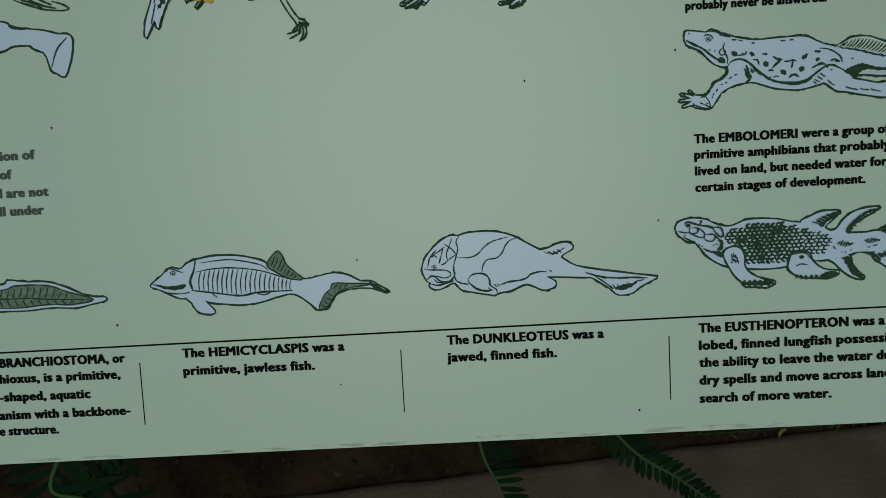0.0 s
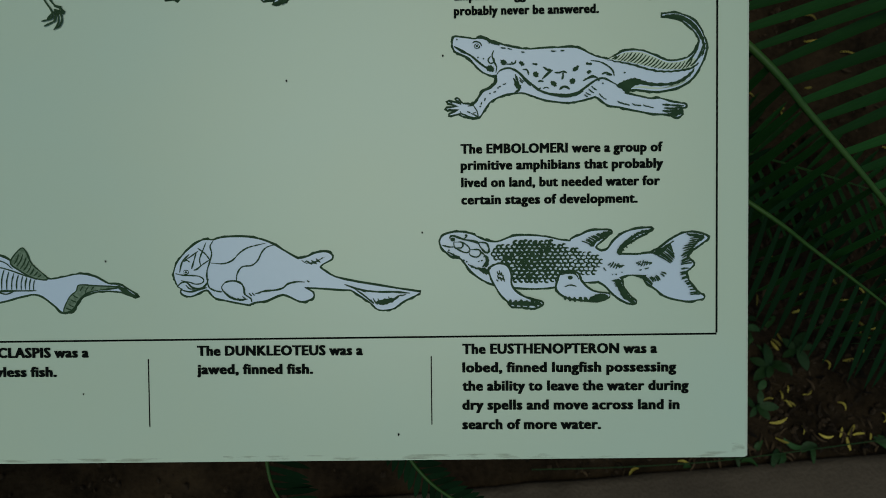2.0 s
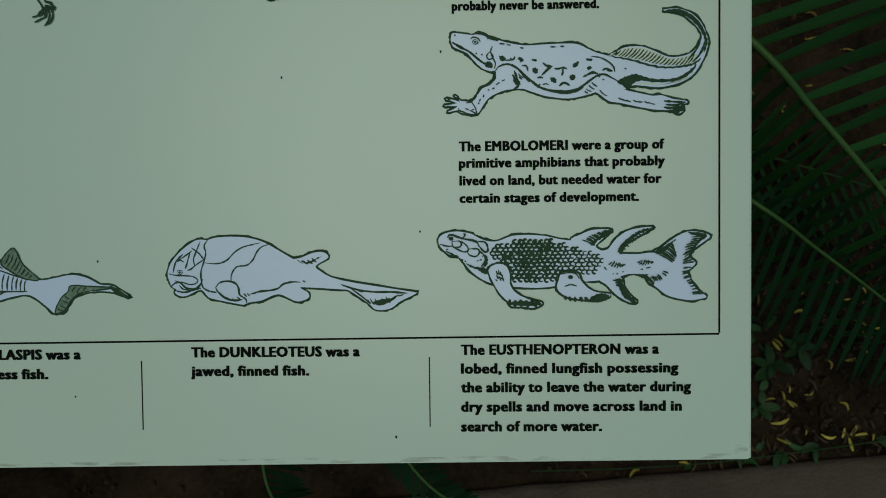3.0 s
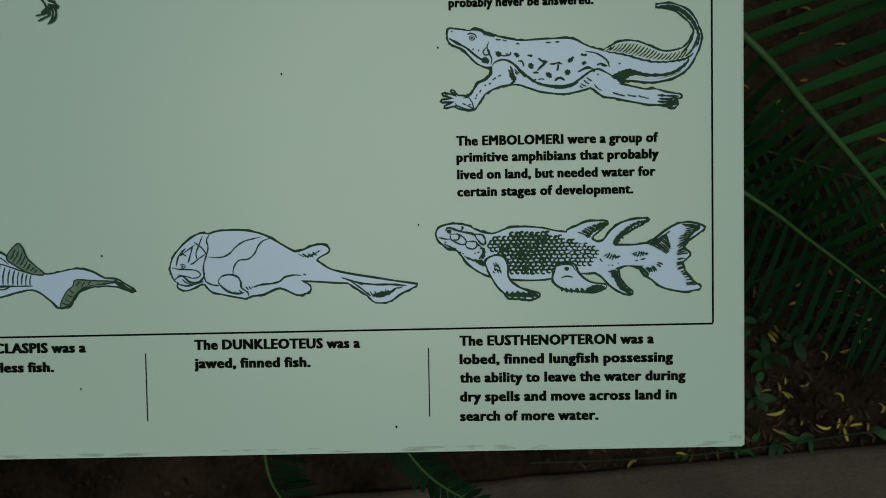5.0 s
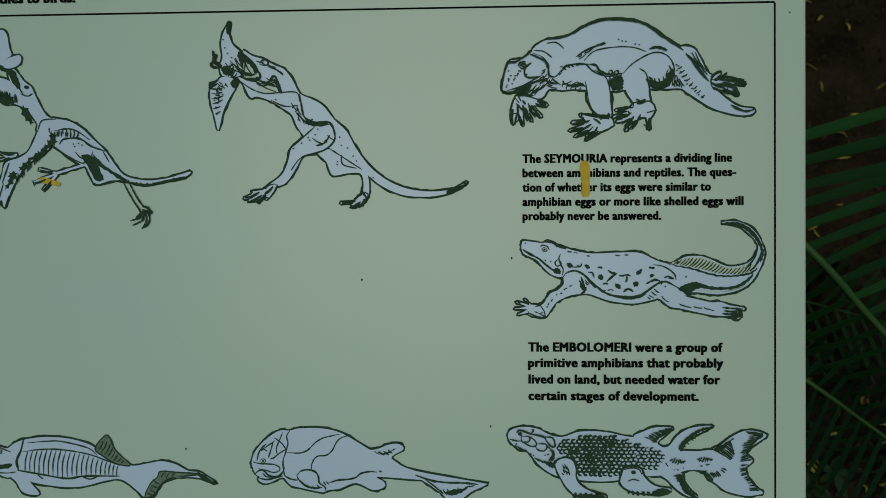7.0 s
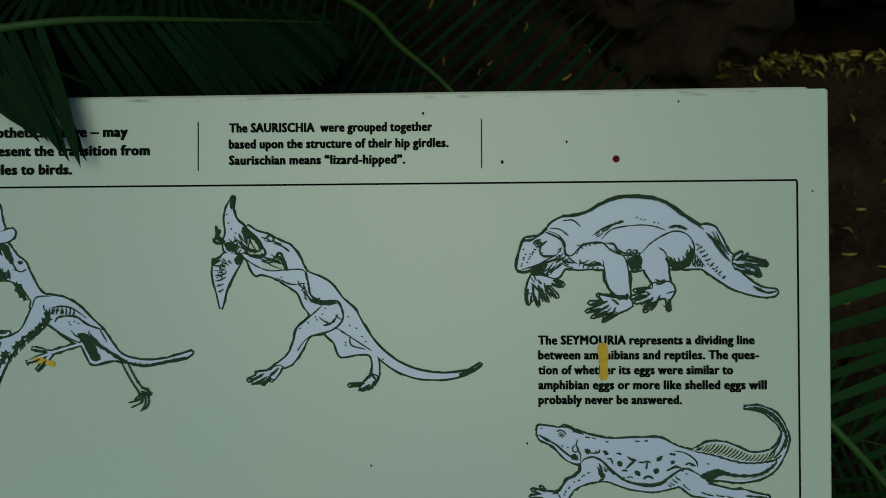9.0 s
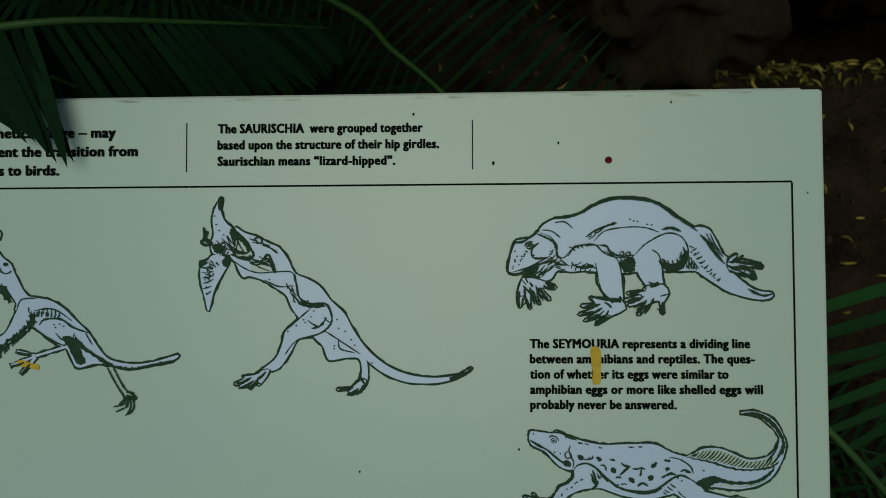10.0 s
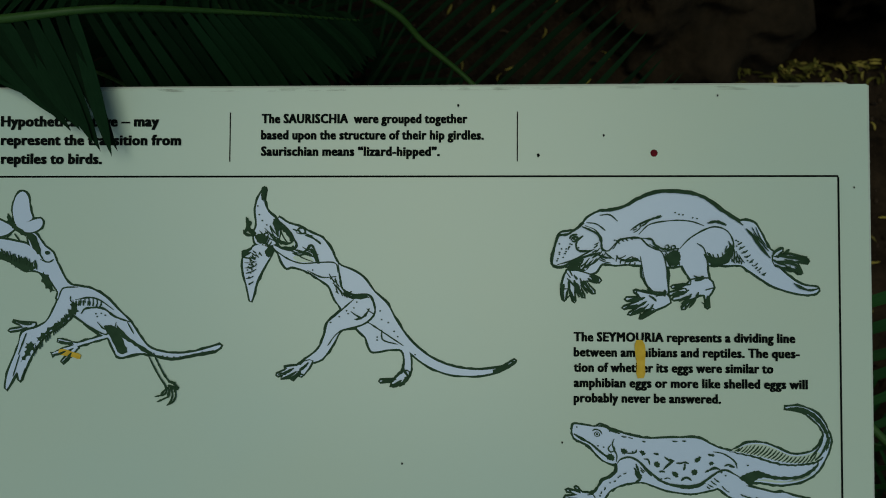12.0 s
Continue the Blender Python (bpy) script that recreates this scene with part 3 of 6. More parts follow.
fig.line([(-206, 349.6), (-203.4, 343.4), (-200.8, 337.6)], 2.2)
fig.line([(-212.3, 346.1), (-209.6, 339.9), (-207, 335.4)], 2.2)
fig.line([(-217.6, 350.5), (-217.2, 343.4), (-216.3, 337.6)], 2)
fig.line([(-213.1, 353.2), (-209.6, 349.6), (-206.9, 347)], 1.6)
fig.line([(-207.8, 355.9), (-205.1, 352.3)], 1.6)
fig.hatch([(-214, 363, -208.7, 365.7), (-212.2, 361.7, -206.9, 365.2), (-209.6, 360.8, -203.3, 365.2), (-206, 362.1, -200.6, 366.6), (-202.4, 363, -197.1, 366.6), (-199.8, 362.1, -194.4, 366.6), (-197.1, 363, -191.8, 366.6)])
fig.line([(-224.2, 363.9), (-218.5, 362.1), (-211.3, 364.8), (-204.2, 368.4), (-197.1, 371), (-187.3, 373.7)], 1.8)
fig.line([(-224.7, 365.7), (-224.2, 372.8), (-222, 381.8), (-219.3, 387.1), (-213, 388), (-205, 392.9), (-199.6, 396.9)], 1.6)
fig.line([(-201.4, 394.2), (-195.2, 391.6), (-189, 388), (-186.4, 382.6), (-185.5, 376.4), (-182, 374.6)], 1.4)
fig.line([(-200.6, 387.1), (-205, 383.5), (-205.9, 378.2), (-203.3, 374.6), (-198.8, 374.6), (-194.4, 375.5)], 1.3)
fig.line([(-211.3, 384.4), (-209.5, 387.1), (-205, 388)], 1.4)
fig.line([(-210.4, 383.5), (-207.7, 385.8), (-205, 385.3), (-206.8, 382.6), (-209.5, 382.6)], 1.3)
fig.line([(-193.5, 369.2), (-189.1, 371.9), (-184.6, 370.1), (-178.4, 369.2)], 1.4)
fig.hatch([(-191.7, 379.9, -188.1, 381.7), (-192.2, 377.3, -189, 379.9), (-193.5, 373.7, -189.9, 375.9), (-185.5, 371.9, -181.1, 369.2), (-187.3, 370.1, -182.9, 367.5), (-182.9, 373.7, -178.4, 370.1), (-177.5, 376.4, -174.8, 379.9)])
fig.dots([(-219.3, 373.7), (-221.1, 367), (-212.2, 376.4), (-214.9, 372.8), (-209.5, 380), (-211.3, 378.2), (-187.3, 383.5), (-175.7, 383.5)])
fig.line([(-154.4, 385.2), (-146.9, 384.3), (-143.9, 379.9), (-135.9, 376.3), (-125.3, 377.2)], 1.3)
fig.line([(-175.7, 379), (-172.2, 383.5), (-164.2, 385.3), (-154.4, 385.2)], 1.3)
fig.spots([(-142.1, 378.1)])
fig.line([(-136.4, 379), (-134.1, 379.9), (-133.3, 377.7), (-135.5, 376.8), (-136.4, 379)])
fig.line([(-131.5, 379), (-128.8, 379.4), (-128.4, 377.2), (-131.1, 376.8), (-131.5, 379)])
fig.hatch([(-156.2, 395.9, -152.6, 397.7), (-152.6, 397.7, -149.1, 399.5), (-149.1, 399.5, -143.7, 401.3), (-146.4, 400.8, -141.1, 402.6), (-142.8, 401.7, -139.3, 403.5), (-161.5, 391.5, -157.9, 392.8)])
fig.line([(-36.1, 350.2), (-30, 346.7), (-23.9, 344.9), (-17.4, 346.2)], 1.8)
fig.line([(-102.7, 397.2), (-97.9, 398.5), (-93.5, 398), (-88.2, 395.8)], 1.6)
fig.done()
fig = drawing('biped_with_prey_drawing')
fig.fill([(-454.6, 424.4), (-455.7, 414.5), (-452.1, 405.2), (-444.9, 398.2), (-442.5, 388.8), (-444.7, 380.7), (-450.6, 378.3), (-461.2, 379.4), (-463.4, 387.6), (-461.1, 394.6), (-462.2, 407.5), (-459.3, 418)])
fig.fill([(-461.2, 378.3), (-452.9, 377.1), (-449.3, 371.3), (-455.1, 360.8), (-460.8, 349.2), (-464.9, 333.3), (-467.8, 343.3), (-471.5, 358.4), (-471.2, 370.1), (-465.8, 374.8)])
fig.line([(-469.7, 400.9), (-468.2, 395.8), (-466.8, 391.6), (-461.5, 387.4)], 2.2)
fig.line([(-471.9, 390.6), (-469.5, 386.9), (-462.4, 386)], 2.2)
fig.line([(-468.7, 398.1), (-465.9, 396.3), (-467.2, 393)], 1.5)
fig.line([(-473.1, 372.9), (-469.4, 373.4), (-464.7, 375.7)], 2.2)
fig.line([(-472.1, 367.8), (-469.3, 370.6), (-465.1, 372.9)], 1.5)
fig.hatch([(-461, 381.3, -457.3, 386.5), (-459.1, 379.5, -454.4, 387.4), (-456.7, 378.1, -452.1, 386), (-454.3, 377.6, -450.2, 384.6), (-452.4, 377.1, -448.7, 381.3), (-460.1, 383.7, -458.2, 387.4), (-455.4, 387.4, -451.6, 389.3)])
fig.dark([(-454.1, 373.6), (-448.2, 378.3), (-447, 372), (-450.9, 369)])
fig.fill([(-379.7, 313.6), (-372.7, 305.6), (-369.1, 296.4), (-365.6, 294.1), (-354, 296), (-343.6, 295.4), (-341.2, 285.1), (-343.5, 278.1), (-349.2, 272.4), (-343.4, 270.1), (-337.7, 275.9), (-336.5, 285.1), (-338.9, 296.6), (-349.4, 305.7), (-365.8, 316)])
fig.toes([(-342.3, 279.3), (-349.2, 273), (-360.8, 272), (-360.3, 269.7), (-351.5, 270.3), (-352.4, 267), (-347.8, 267.1), (-344.6, 270.1), (-342.2, 268.5), (-340.9, 273.6), (-338.1, 274.7), (-337.7, 278.6)])
fig.fill([(-443.8, 399.8), (-435.5, 395.8), (-424.9, 392.4), (-416.6, 387.7), (-408.4, 384.2), (-401.3, 375), (-395.3, 363.8), (-384.8, 358.7), (-375.4, 353), (-366, 341.4), (-355.4, 331.1), (-348.4, 318.4), (-337.8, 303.5), (-326.2, 293.2), (-314.6, 286.4), (-300.7, 281.9), (-284.5, 280.2), (-268.4, 281.5), (-260.4, 284.5), (-254.2, 288.4), (-255.8, 285.7), (-263.8, 281), (-277.6, 276.8), (-293.7, 275.8), (-309.9, 277.9), (-326.1, 285.2), (-337.8, 294.3), (-344.7, 298.8), (-356.4, 308), (-370.4, 317.1), (-379.7, 313.6), (-391.5, 327.4), (-397.4, 335.5), (-402.2, 345.9), (-410.4, 351.7), (-419.8, 357.5), (-431.6, 361.4), (-437.5, 360.9), (-443.5, 372), (-448.2, 378.3), (-441.1, 376), (-430.6, 377.2)])
fig.fill([(-382.2, 335.6), (-391.5, 327.4), (-401.9, 318.1), (-405.3, 306.5), (-409.9, 296.1), (-418, 289.1), (-427.3, 282.1), (-419.1, 284.5), (-407.5, 288), (-398.3, 300.8), (-391.4, 311.2), (-375.1, 314.8), (-368.1, 320.6), (-365.9, 328.7), (-369.4, 336.8)])
fig.toes([(-421.5, 286.3), (-427.3, 282.6), (-437.8, 281.6), (-436.4, 279.3), (-443.6, 276.2), (-442.4, 273.9), (-438.2, 275.1), (-440, 272.1), (-431.9, 272.9), (-430.7, 270.8), (-424.2, 278), (-425.1, 273.8), (-421.4, 275.2), (-414.5, 286.4)])
fig.dark([(-260.4, 284.5), (-254.2, 288.4), (-255.6, 285.2), (-262.7, 281.1), (-270.7, 278.2), (-270.7, 281)])
fig.green([(-440.1, 388.8), (-435.4, 386.5), (-430.6, 380.7), (-431.8, 378.1), (-438.8, 378.1), (-442.4, 380.7)])
fig.green([(-431.7, 369), (-421.1, 370.7), (-414.8, 365.6), (-425.8, 364.9)])
fig.line([(-395.3, 363.8), (-393.6, 352.9), (-391.2, 343.6), (-382.3, 339), (-370.6, 339.1), (-365.9, 331), (-366.3, 322.9), (-375.1, 315.3), (-391.4, 311.2)], 1.5)
fig.line([(-382.2, 335.6), (-391.5, 327.4), (-401.9, 318.1)])
fig.line([(-448.2, 376), (-436.4, 367.9), (-424.6, 363.9), (-410.5, 364.7), (-397.7, 364.3), (-395.2, 356.4)])
fig.line([(-419.8, 358.2), (-408.1, 352.9), (-396.4, 353.6)])
fig.line([(-443.7, 398.6), (-435.4, 390.5), (-430.6, 383), (-428.9, 377.2), (-440, 375.8), (-444.7, 380.7), (-450.7, 393.5)], 1.5)
fig.line([(-430.6, 374.9), (-422.3, 373), (-416.5, 378.4), (-410.5, 365.2)], 1.5)
fig.line([(-436.4, 375.3), (-427, 372.1), (-417.7, 374.9), (-412.4, 365.6)])
fig.line([(-370.4, 317.1), (-356.4, 308), (-342.4, 298.9)])
fig.line([(-359.9, 311.4), (-358.7, 303.4), (-347.1, 300)])
fig.line([(-428.4, 390.7), (-424.4, 387.7), (-429.5, 388.4)])
fig.line([(-402.9, 298.5), (-397.1, 306.6), (-391.4, 311.2)])
fig.dark([(-381.6, 319.8), (-375.1, 322.2), (-369.6, 328.7), (-372.3, 322.2), (-378.6, 318.9)])
fig.dark([(-390.5, 342), (-384.6, 338.3), (-375.3, 339.1), (-370.1, 336.8), (-382.2, 335.6), (-388.1, 337.9)])
fig.dots([(-460.4, 409.8), (-459.1, 402.8), (-456.7, 398.1), (-453.1, 394.6), (-449.5, 391.1), (-448.3, 386.5), (-455.4, 386.5), (-468, 358.4), (-466.8, 352.6), (-464.5, 363.1), (-462.2, 367.8), (-458.7, 371.3), (-466.2, 346.8), (-401.1, 351.7), (-398.7, 348.2), (-396.3, 341.3), (-386.9, 340.2), (-384.6, 341.4), (-382.2, 328.6), (-386.8, 324), (-393.8, 321.6), (-400.7, 317), (-363.4, 305.6), (-333.1, 292)])
fig.hatch([(-397.6, 352.9, -395.9, 349.4), (-396.4, 349.4, -394.5, 345.7), (-394.9, 345.2, -393, 342), (-388.1, 340.6, -389.2, 337.4), (-385.8, 339.7, -386.4, 336.7), (-383.4, 339.3, -383.6, 336), (-467, 368.9, -464.1, 365.4), (-464.6, 370.6, -461.7, 366.6), (-461.8, 372, -458.9, 368.3), (-458.8, 372.9, -456.4, 369.7), (-460.1, 386.5, -456.5, 383), (-457.8, 388.8, -453.5, 385.3)])
fig.hatch([(-454.2, 390, -451.1, 386.5), (-450.7, 388.8, -447.1, 383), (-448.3, 385.3, -445.4, 380.7)])
fig.dots([(-361.2, 326.4), (-360, 319.5), (-354.6, 317.2), (-349.9, 310.3), (-363.4, 303.3), (-388, 326.3), (-379.9, 333.3), (-397.5, 349.4), (-396.3, 343.6), (-415.6, 358.6), (-347.1, 306.2), (-465.7, 365.4), (-464.5, 358.5), (-467.3, 360.8), (-461, 363.1)])
fig.hatch([(-459, 390.1, -445.9, 381.5), (-461.1, 385.7, -450.1, 377.2), (-454.7, 392.2, -443.7, 383.6), (-450.3, 394.4, -443.7, 385.8), (-448.2, 396.5, -443.8, 390.1), (-441.6, 390.1, -435, 379.3), (-432.1, 391.4, -426, 390.1), (-422.1, 388, -415.5, 385.8), (-428.4, 375.1, -413.2, 368.7), (-424.1, 377.2, -411.1, 370.8), (-431.9, 373.8, -415.3, 365.2), (-456.7, 383.6, -448, 376.3)])
fig.dots([(-428.2, 390.1), (-426, 388.8)])
fig.hatch([(-471.8, 368.5, -460.9, 368.5), (-470.9, 364.2, -460.9, 365.1), (-470.4, 359.9, -460.8, 362.1), (-469.4, 355.6, -460.8, 359.1), (-469.4, 351.3, -462.9, 353.5), (-467.2, 347, -462.9, 349.2), (-397.9, 351.6, -393.6, 345.2), (-397, 347.3, -391.4, 340.9), (-394.4, 343, -389.2, 338.8), (-402.3, 355.8, -397.9, 349.4), (-371.9, 328.2, -365.9, 323.9), (-384.8, 326, -376.1, 320.9)])
fig.hatch([(-442.5, 275.2, -429.6, 280.5), (-440.3, 271.9, -427.4, 277.9), (-432.6, 271.5, -423.2, 280.5), (-425.3, 278.8, -418, 285.2), (-359.5, 270.8, -347.9, 272.6), (-353.4, 266.6, -343.6, 271.8), (-345.7, 266.7, -339.4, 274.3), (-343.3, 283.7, -338.1, 274.4)], 0.95)
fig.dark([(-456.9, 424.6), (-454.1, 425.5), (-454.5, 419.2), (-455.9, 413.8), (-457.7, 417.4)])
fig.line([(-471.7, 387.5), (-468.6, 392), (-468.6, 400.2)], 2.2)
fig.line([(-468.6, 394.7), (-466.3, 389.3), (-461.2, 385.7)], 2)
fig.dark([(-473, 369.4), (-472.1, 373), (-469.4, 373.5), (-467.1, 372.1), (-469.3, 369.8)])
fig.dark([(-453.8, 373.9), (-449.3, 375.7), (-448.3, 371.2), (-451, 368.5), (-453.8, 371.2)])
fig.dark([(-462.1, 385.7), (-457.6, 387.5), (-453.9, 384.8), (-451.2, 387.5), (-452, 382), (-455.7, 379.3), (-460.3, 381.1)])
fig.dark([(-447.6, 399.2), (-443.9, 399.2), (-440.2, 394.7), (-434.7, 389.3), (-431.1, 382.9), (-432.9, 380.2), (-436.5, 386.5), (-442, 392), (-443.8, 384.7), (-446.6, 392)])
fig.dark([(-444.7, 384.7), (-440.2, 382), (-432.9, 380.2), (-437.4, 378.4), (-443.8, 380.2)])
fig.line([(-442, 377.1), (-435.6, 374.8), (-430.1, 375.7), (-428.8, 380.2)], 1.6)
fig.dark([(-418.3, 375.7), (-414.6, 374.8), (-411.9, 369.4), (-410, 364), (-412.8, 364.9), (-415.5, 370.3)])
fig.line([(-431.9, 372.1), (-426.4, 370.3), (-420.1, 372.1), (-415.5, 369.4)], 1.6)
fig.line([(-429.3, 389.2), (-426.5, 392), (-422.9, 391.9), (-422, 388.3), (-426.5, 387.4)], 1.4)
fig.line([(-422, 386.5), (-416.5, 384.7), (-411, 381.1), (-409.2, 379.3)], 1.3)
fig.hatch([(-464.8, 372.1, -460.2, 369.4), (-465.7, 369.4, -462, 366.7), (-466.6, 366.7, -462, 364.9), (-467.5, 363.1, -462.9, 362.2), (-467.4, 360.4, -463.8, 359.5), (-466.5, 356.7, -464.7, 355.8), (-463.9, 373.9, -461.1, 372.1)])
fig.hatch([(-392.7, 341.5, -390.9, 337.9), (-390.9, 341, -389.1, 337.4), (-389.1, 340.1, -387.3, 336.5), (-387.3, 339.2, -385.4, 336.5), (-385.5, 338.8, -383.6, 336.5), (-399.5, 351.3, -397.3, 348.6), (-398.2, 347.7, -395.4, 344.2), (-396.3, 343.3, -394.5, 339.7)])
fig.done()
fig = drawing('swimming_drawing')
fig.fill([(-43.4, 253), (-38, 254.2), (-29.1, 253.5), (-20.2, 249.2), (-13.6, 241.9), (-9.7, 232.9), (-8.8, 227.1), (-11.1, 218.2), (-14.8, 210.7), (-20.6, 202.8), (-29.6, 197.3), (-40.8, 194.4), (-49.8, 193.8), (-63.2, 195.4), (-68.6, 195.1), (-73.1, 192.6), (-78.9, 195.4), (-83.3, 200.9), (-90, 209.2), (-90.8, 218.1), (-83.1, 219.3), (-78.6, 222.3), (-71.8, 225.2), (-60.6, 225.4), (-51.7, 222.4), (-42.8, 218.2), (-36.1, 216.7), (-27.2, 217.8), (-21.4, 220.3), (-17.3, 224.2), (-13.7, 231.2), (-15, 236.6), (-19.8, 242.5), (-26.9, 248.5), (-33.6, 251.4)])
fig.fill([(-208.3, 236.6), (-206.9, 238.4), (-200.1, 237.7), (-191, 236.6), (-187.8, 238.3), (-184.2, 237.7), (-178.8, 234.9), (-170.8, 232), (-161.8, 229.5), (-150.5, 227.8), (-134.7, 228.3), (-116.7, 228.7), (-108.6, 227.6), (-101, 223.8), (-94.3, 220.9), (-87.6, 218.9), (-78.7, 213.3), (-75.7, 197.6), (-83.3, 200), (-94.7, 191.3), (-103.7, 188.4), (-112.8, 186.4), (-121.8, 186.2), (-135.3, 188.3), (-144.3, 191.2), (-153.3, 194.2), (-162.4, 194.4), (-171.3, 202.3), (-174.3, 208.2), (-178, 208.3), (-184.7, 210.8), (-191.4, 217.2), (-195.8, 222.3), (-201.7, 225.2), (-207.1, 228), (-208.8, 232.6)])
fig.line([(-174.4, 207.8), (-174.9, 202.4), (-179.5, 198), (-185.5, 195), (-190.6, 187.9), (-193.4, 184.4)], 1.8)
fig.line([(-159.4, 208.3), (-157.2, 201.9), (-156.4, 196.5), (-160.1, 193.9)], 1.8)
fig.fill([(-173, 208.6), (-168.8, 212.1), (-163.4, 212), (-159.4, 207.4), (-157.7, 201.9), (-156.9, 197.4), (-160.1, 194.3), (-166.9, 193.2), (-173.8, 190.6), (-179.7, 187.2), (-184.4, 181), (-187.6, 176.1), (-192.2, 174.8), (-198.1, 175.4), (-204.4, 177.9), (-204.3, 182.4), (-199.8, 184.5), (-193.4, 184.8), (-189.7, 188.3), (-185, 195), (-179.1, 198), (-174.9, 202.4)])
fig.toes([(-192.9, 184.3), (-201.1, 185.9), (-204.2, 189.2), (-206.5, 190.1), (-206.5, 188.8), (-202.5, 185.5), (-212.4, 188), (-212.9, 186.2), (-205.2, 183.8), (-214.4, 182.6), (-213.9, 180.8), (-204.4, 181), (-212.2, 177.6), (-210.8, 176.2), (-202.6, 177.8), (-196.7, 175.4), (-189, 175.2)])
fig.fill([(-99.1, 196.8), (-94.6, 202.1), (-89.2, 202.9), (-83.3, 200.9), (-78.9, 197.2), (-73.1, 192.1), (-63.3, 189.6), (-52.1, 187.1), (-44.5, 187.3), (-36.5, 184.5), (-26.2, 182.8), (-25.3, 181), (-29.3, 179.8), (-27.6, 175.3), (-32.1, 173.1), (-37.4, 175.5), (-50, 176.3), (-63.4, 178.8), (-76.8, 181.9), (-85.8, 183.5), (-92.5, 188.6), (-96.9, 191.4)])
fig.green([(-84.5, 219.3), (-78.6, 221.8), (-71.8, 224.3), (-60.6, 224.5), (-51.7, 221.6), (-42.8, 217.3), (-36.1, 215.8), (-27.2, 216.9), (-20.5, 219.4), (-16.1, 217), (-20.6, 211.8), (-36.2, 210.4), (-49.6, 212.1), (-67.5, 216.2)])
fig.green([(-66.8, 196.4), (-58.7, 197.6), (-47.5, 196.4), (-35.4, 196.5), (-26, 199.9), (-20.2, 205.1), (-22.9, 202), (-30.1, 198.2), (-40.8, 195.8), (-49.8, 195.1), (-61, 196.3)])
fig.dark([(-87.1, 218.9), (-78.6, 217.8), (-67.5, 215.7), (-56.3, 212.3), (-45.1, 209.8), (-36.2, 209.5), (-27.3, 210.6), (-20.1, 212.2), (-14.7, 215.6), (-16.1, 213), (-21, 210), (-27.3, 208.8), (-36.2, 208.2), (-46.1, 208.4), (-57.7, 211), (-68.4, 214.4), (-78.7, 216.5)])
fig.dark([(-79.3, 198.1), (-74.4, 201.6), (-69.8, 203.2), (-64.5, 204), (-57.8, 202), (-49.7, 200), (-36.3, 200.1), (-27.3, 203.5), (-21, 208.2), (-17.4, 211.7), (-20.2, 206), (-26.9, 200.8), (-36.3, 197.9), (-49.7, 197.3), (-59.6, 198.9), (-65.9, 197.3), (-71.3, 192.5), (-74.9, 195.3)])
fig.dark([(-42, 252.9), (-36.7, 253.7), (-29.1, 253), (-20.7, 248.8), (-14.1, 241.5), (-10.1, 232.9), (-9.3, 226.6), (-11.6, 220.5), (-12.5, 221.4), (-11.1, 227.1), (-12.8, 233), (-17.2, 240.2), (-23.4, 246.2), (-31.3, 250.4), (-37.6, 251.5)])
fig.line([(-14.6, 229.5), (-17.3, 223.3), (-20.9, 218.5), (-24.6, 214.6)], 1.5)
fig.line([(-11, 230.3), (-12.9, 223.2), (-16.5, 217), (-21, 212.7)], 1.5)
fig.line([(-174.3, 208.2), (-171.1, 211.8), (-164.3, 213.4), (-157.6, 210.5), (-152.2, 205.4), (-146.4, 200.3), (-139.7, 195.2), (-130.7, 192.2), (-121.7, 191.6), (-112.7, 192.2), (-105.9, 195.7), (-100, 200), (-94.5, 203.4), (-89.1, 204.2), (-83.3, 201.4), (-77.5, 198.1)], 1.6)
fig.line([(-136.1, 193.7), (-128.5, 191.3), (-119.5, 190.2), (-111.8, 191.3), (-105.5, 194.3)], 1.5)
fig.line([(-207.9, 231.2), (-201.6, 227.4), (-194.5, 223.6), (-189.1, 219), (-183.7, 214.8), (-178.8, 212.4)], 1.6)
fig.dark([(-181.9, 214.7), (-179.2, 216), (-176.5, 214.1), (-176.1, 211.4), (-178.8, 210.6), (-182, 212)])
fig.line([(-176.3, 227.6), (-177.7, 223.6), (-176.4, 219.1), (-174.2, 214.5), (-174.8, 209.6)])
fig.line([(-178.6, 223.2), (-180.9, 220.1), (-179.2, 217.4), (-176, 218.6), (-176.4, 221.8)])
fig.eye([(-189.8, 231.1)])
fig.line([(-193.4, 233.5), (-191.1, 234.8), (-187.5, 233.8), (-185.7, 231)])
fig.line([(-189.7, 237.4), (-184.2, 237.3), (-178.9, 234.4), (-171.7, 231.6)], 1.5)
fig.line([(-167, 216.6), (-162.9, 216.5), (-159.7, 217.3), (-158.8, 219.5)])
fig.line([(-137.2, 214), (-134.1, 211.7), (-131.4, 210.7), (-134.6, 207.6), (-138.2, 204.1)], 1.5)
fig.line([(-131.4, 210.7), (-129.5, 211.1)])
fig.line([(-128.2, 209.3), (-124.6, 209.2), (-121.5, 210), (-118.3, 209)], 1.4)
fig.line([(-121.5, 209.1), (-121.5, 206.4), (-122.4, 203.7)], 1.4)
fig.line([(-99.7, 218.4), (-92.6, 217.3), (-86.8, 214.4), (-82.3, 210.3), (-81, 205.8)])
fig.line([(-90.9, 207.4), (-87.3, 208.6), (-83.3, 206.7), (-87.3, 207.3)], 1.4)
fig.line([(-105.8, 202.4), (-101.7, 204.5), (-98.1, 205.8), (-94.1, 204.8)], 1.5)
fig.line([(-137.4, 196.9), (-134.7, 197.7), (-132.5, 196.8)])
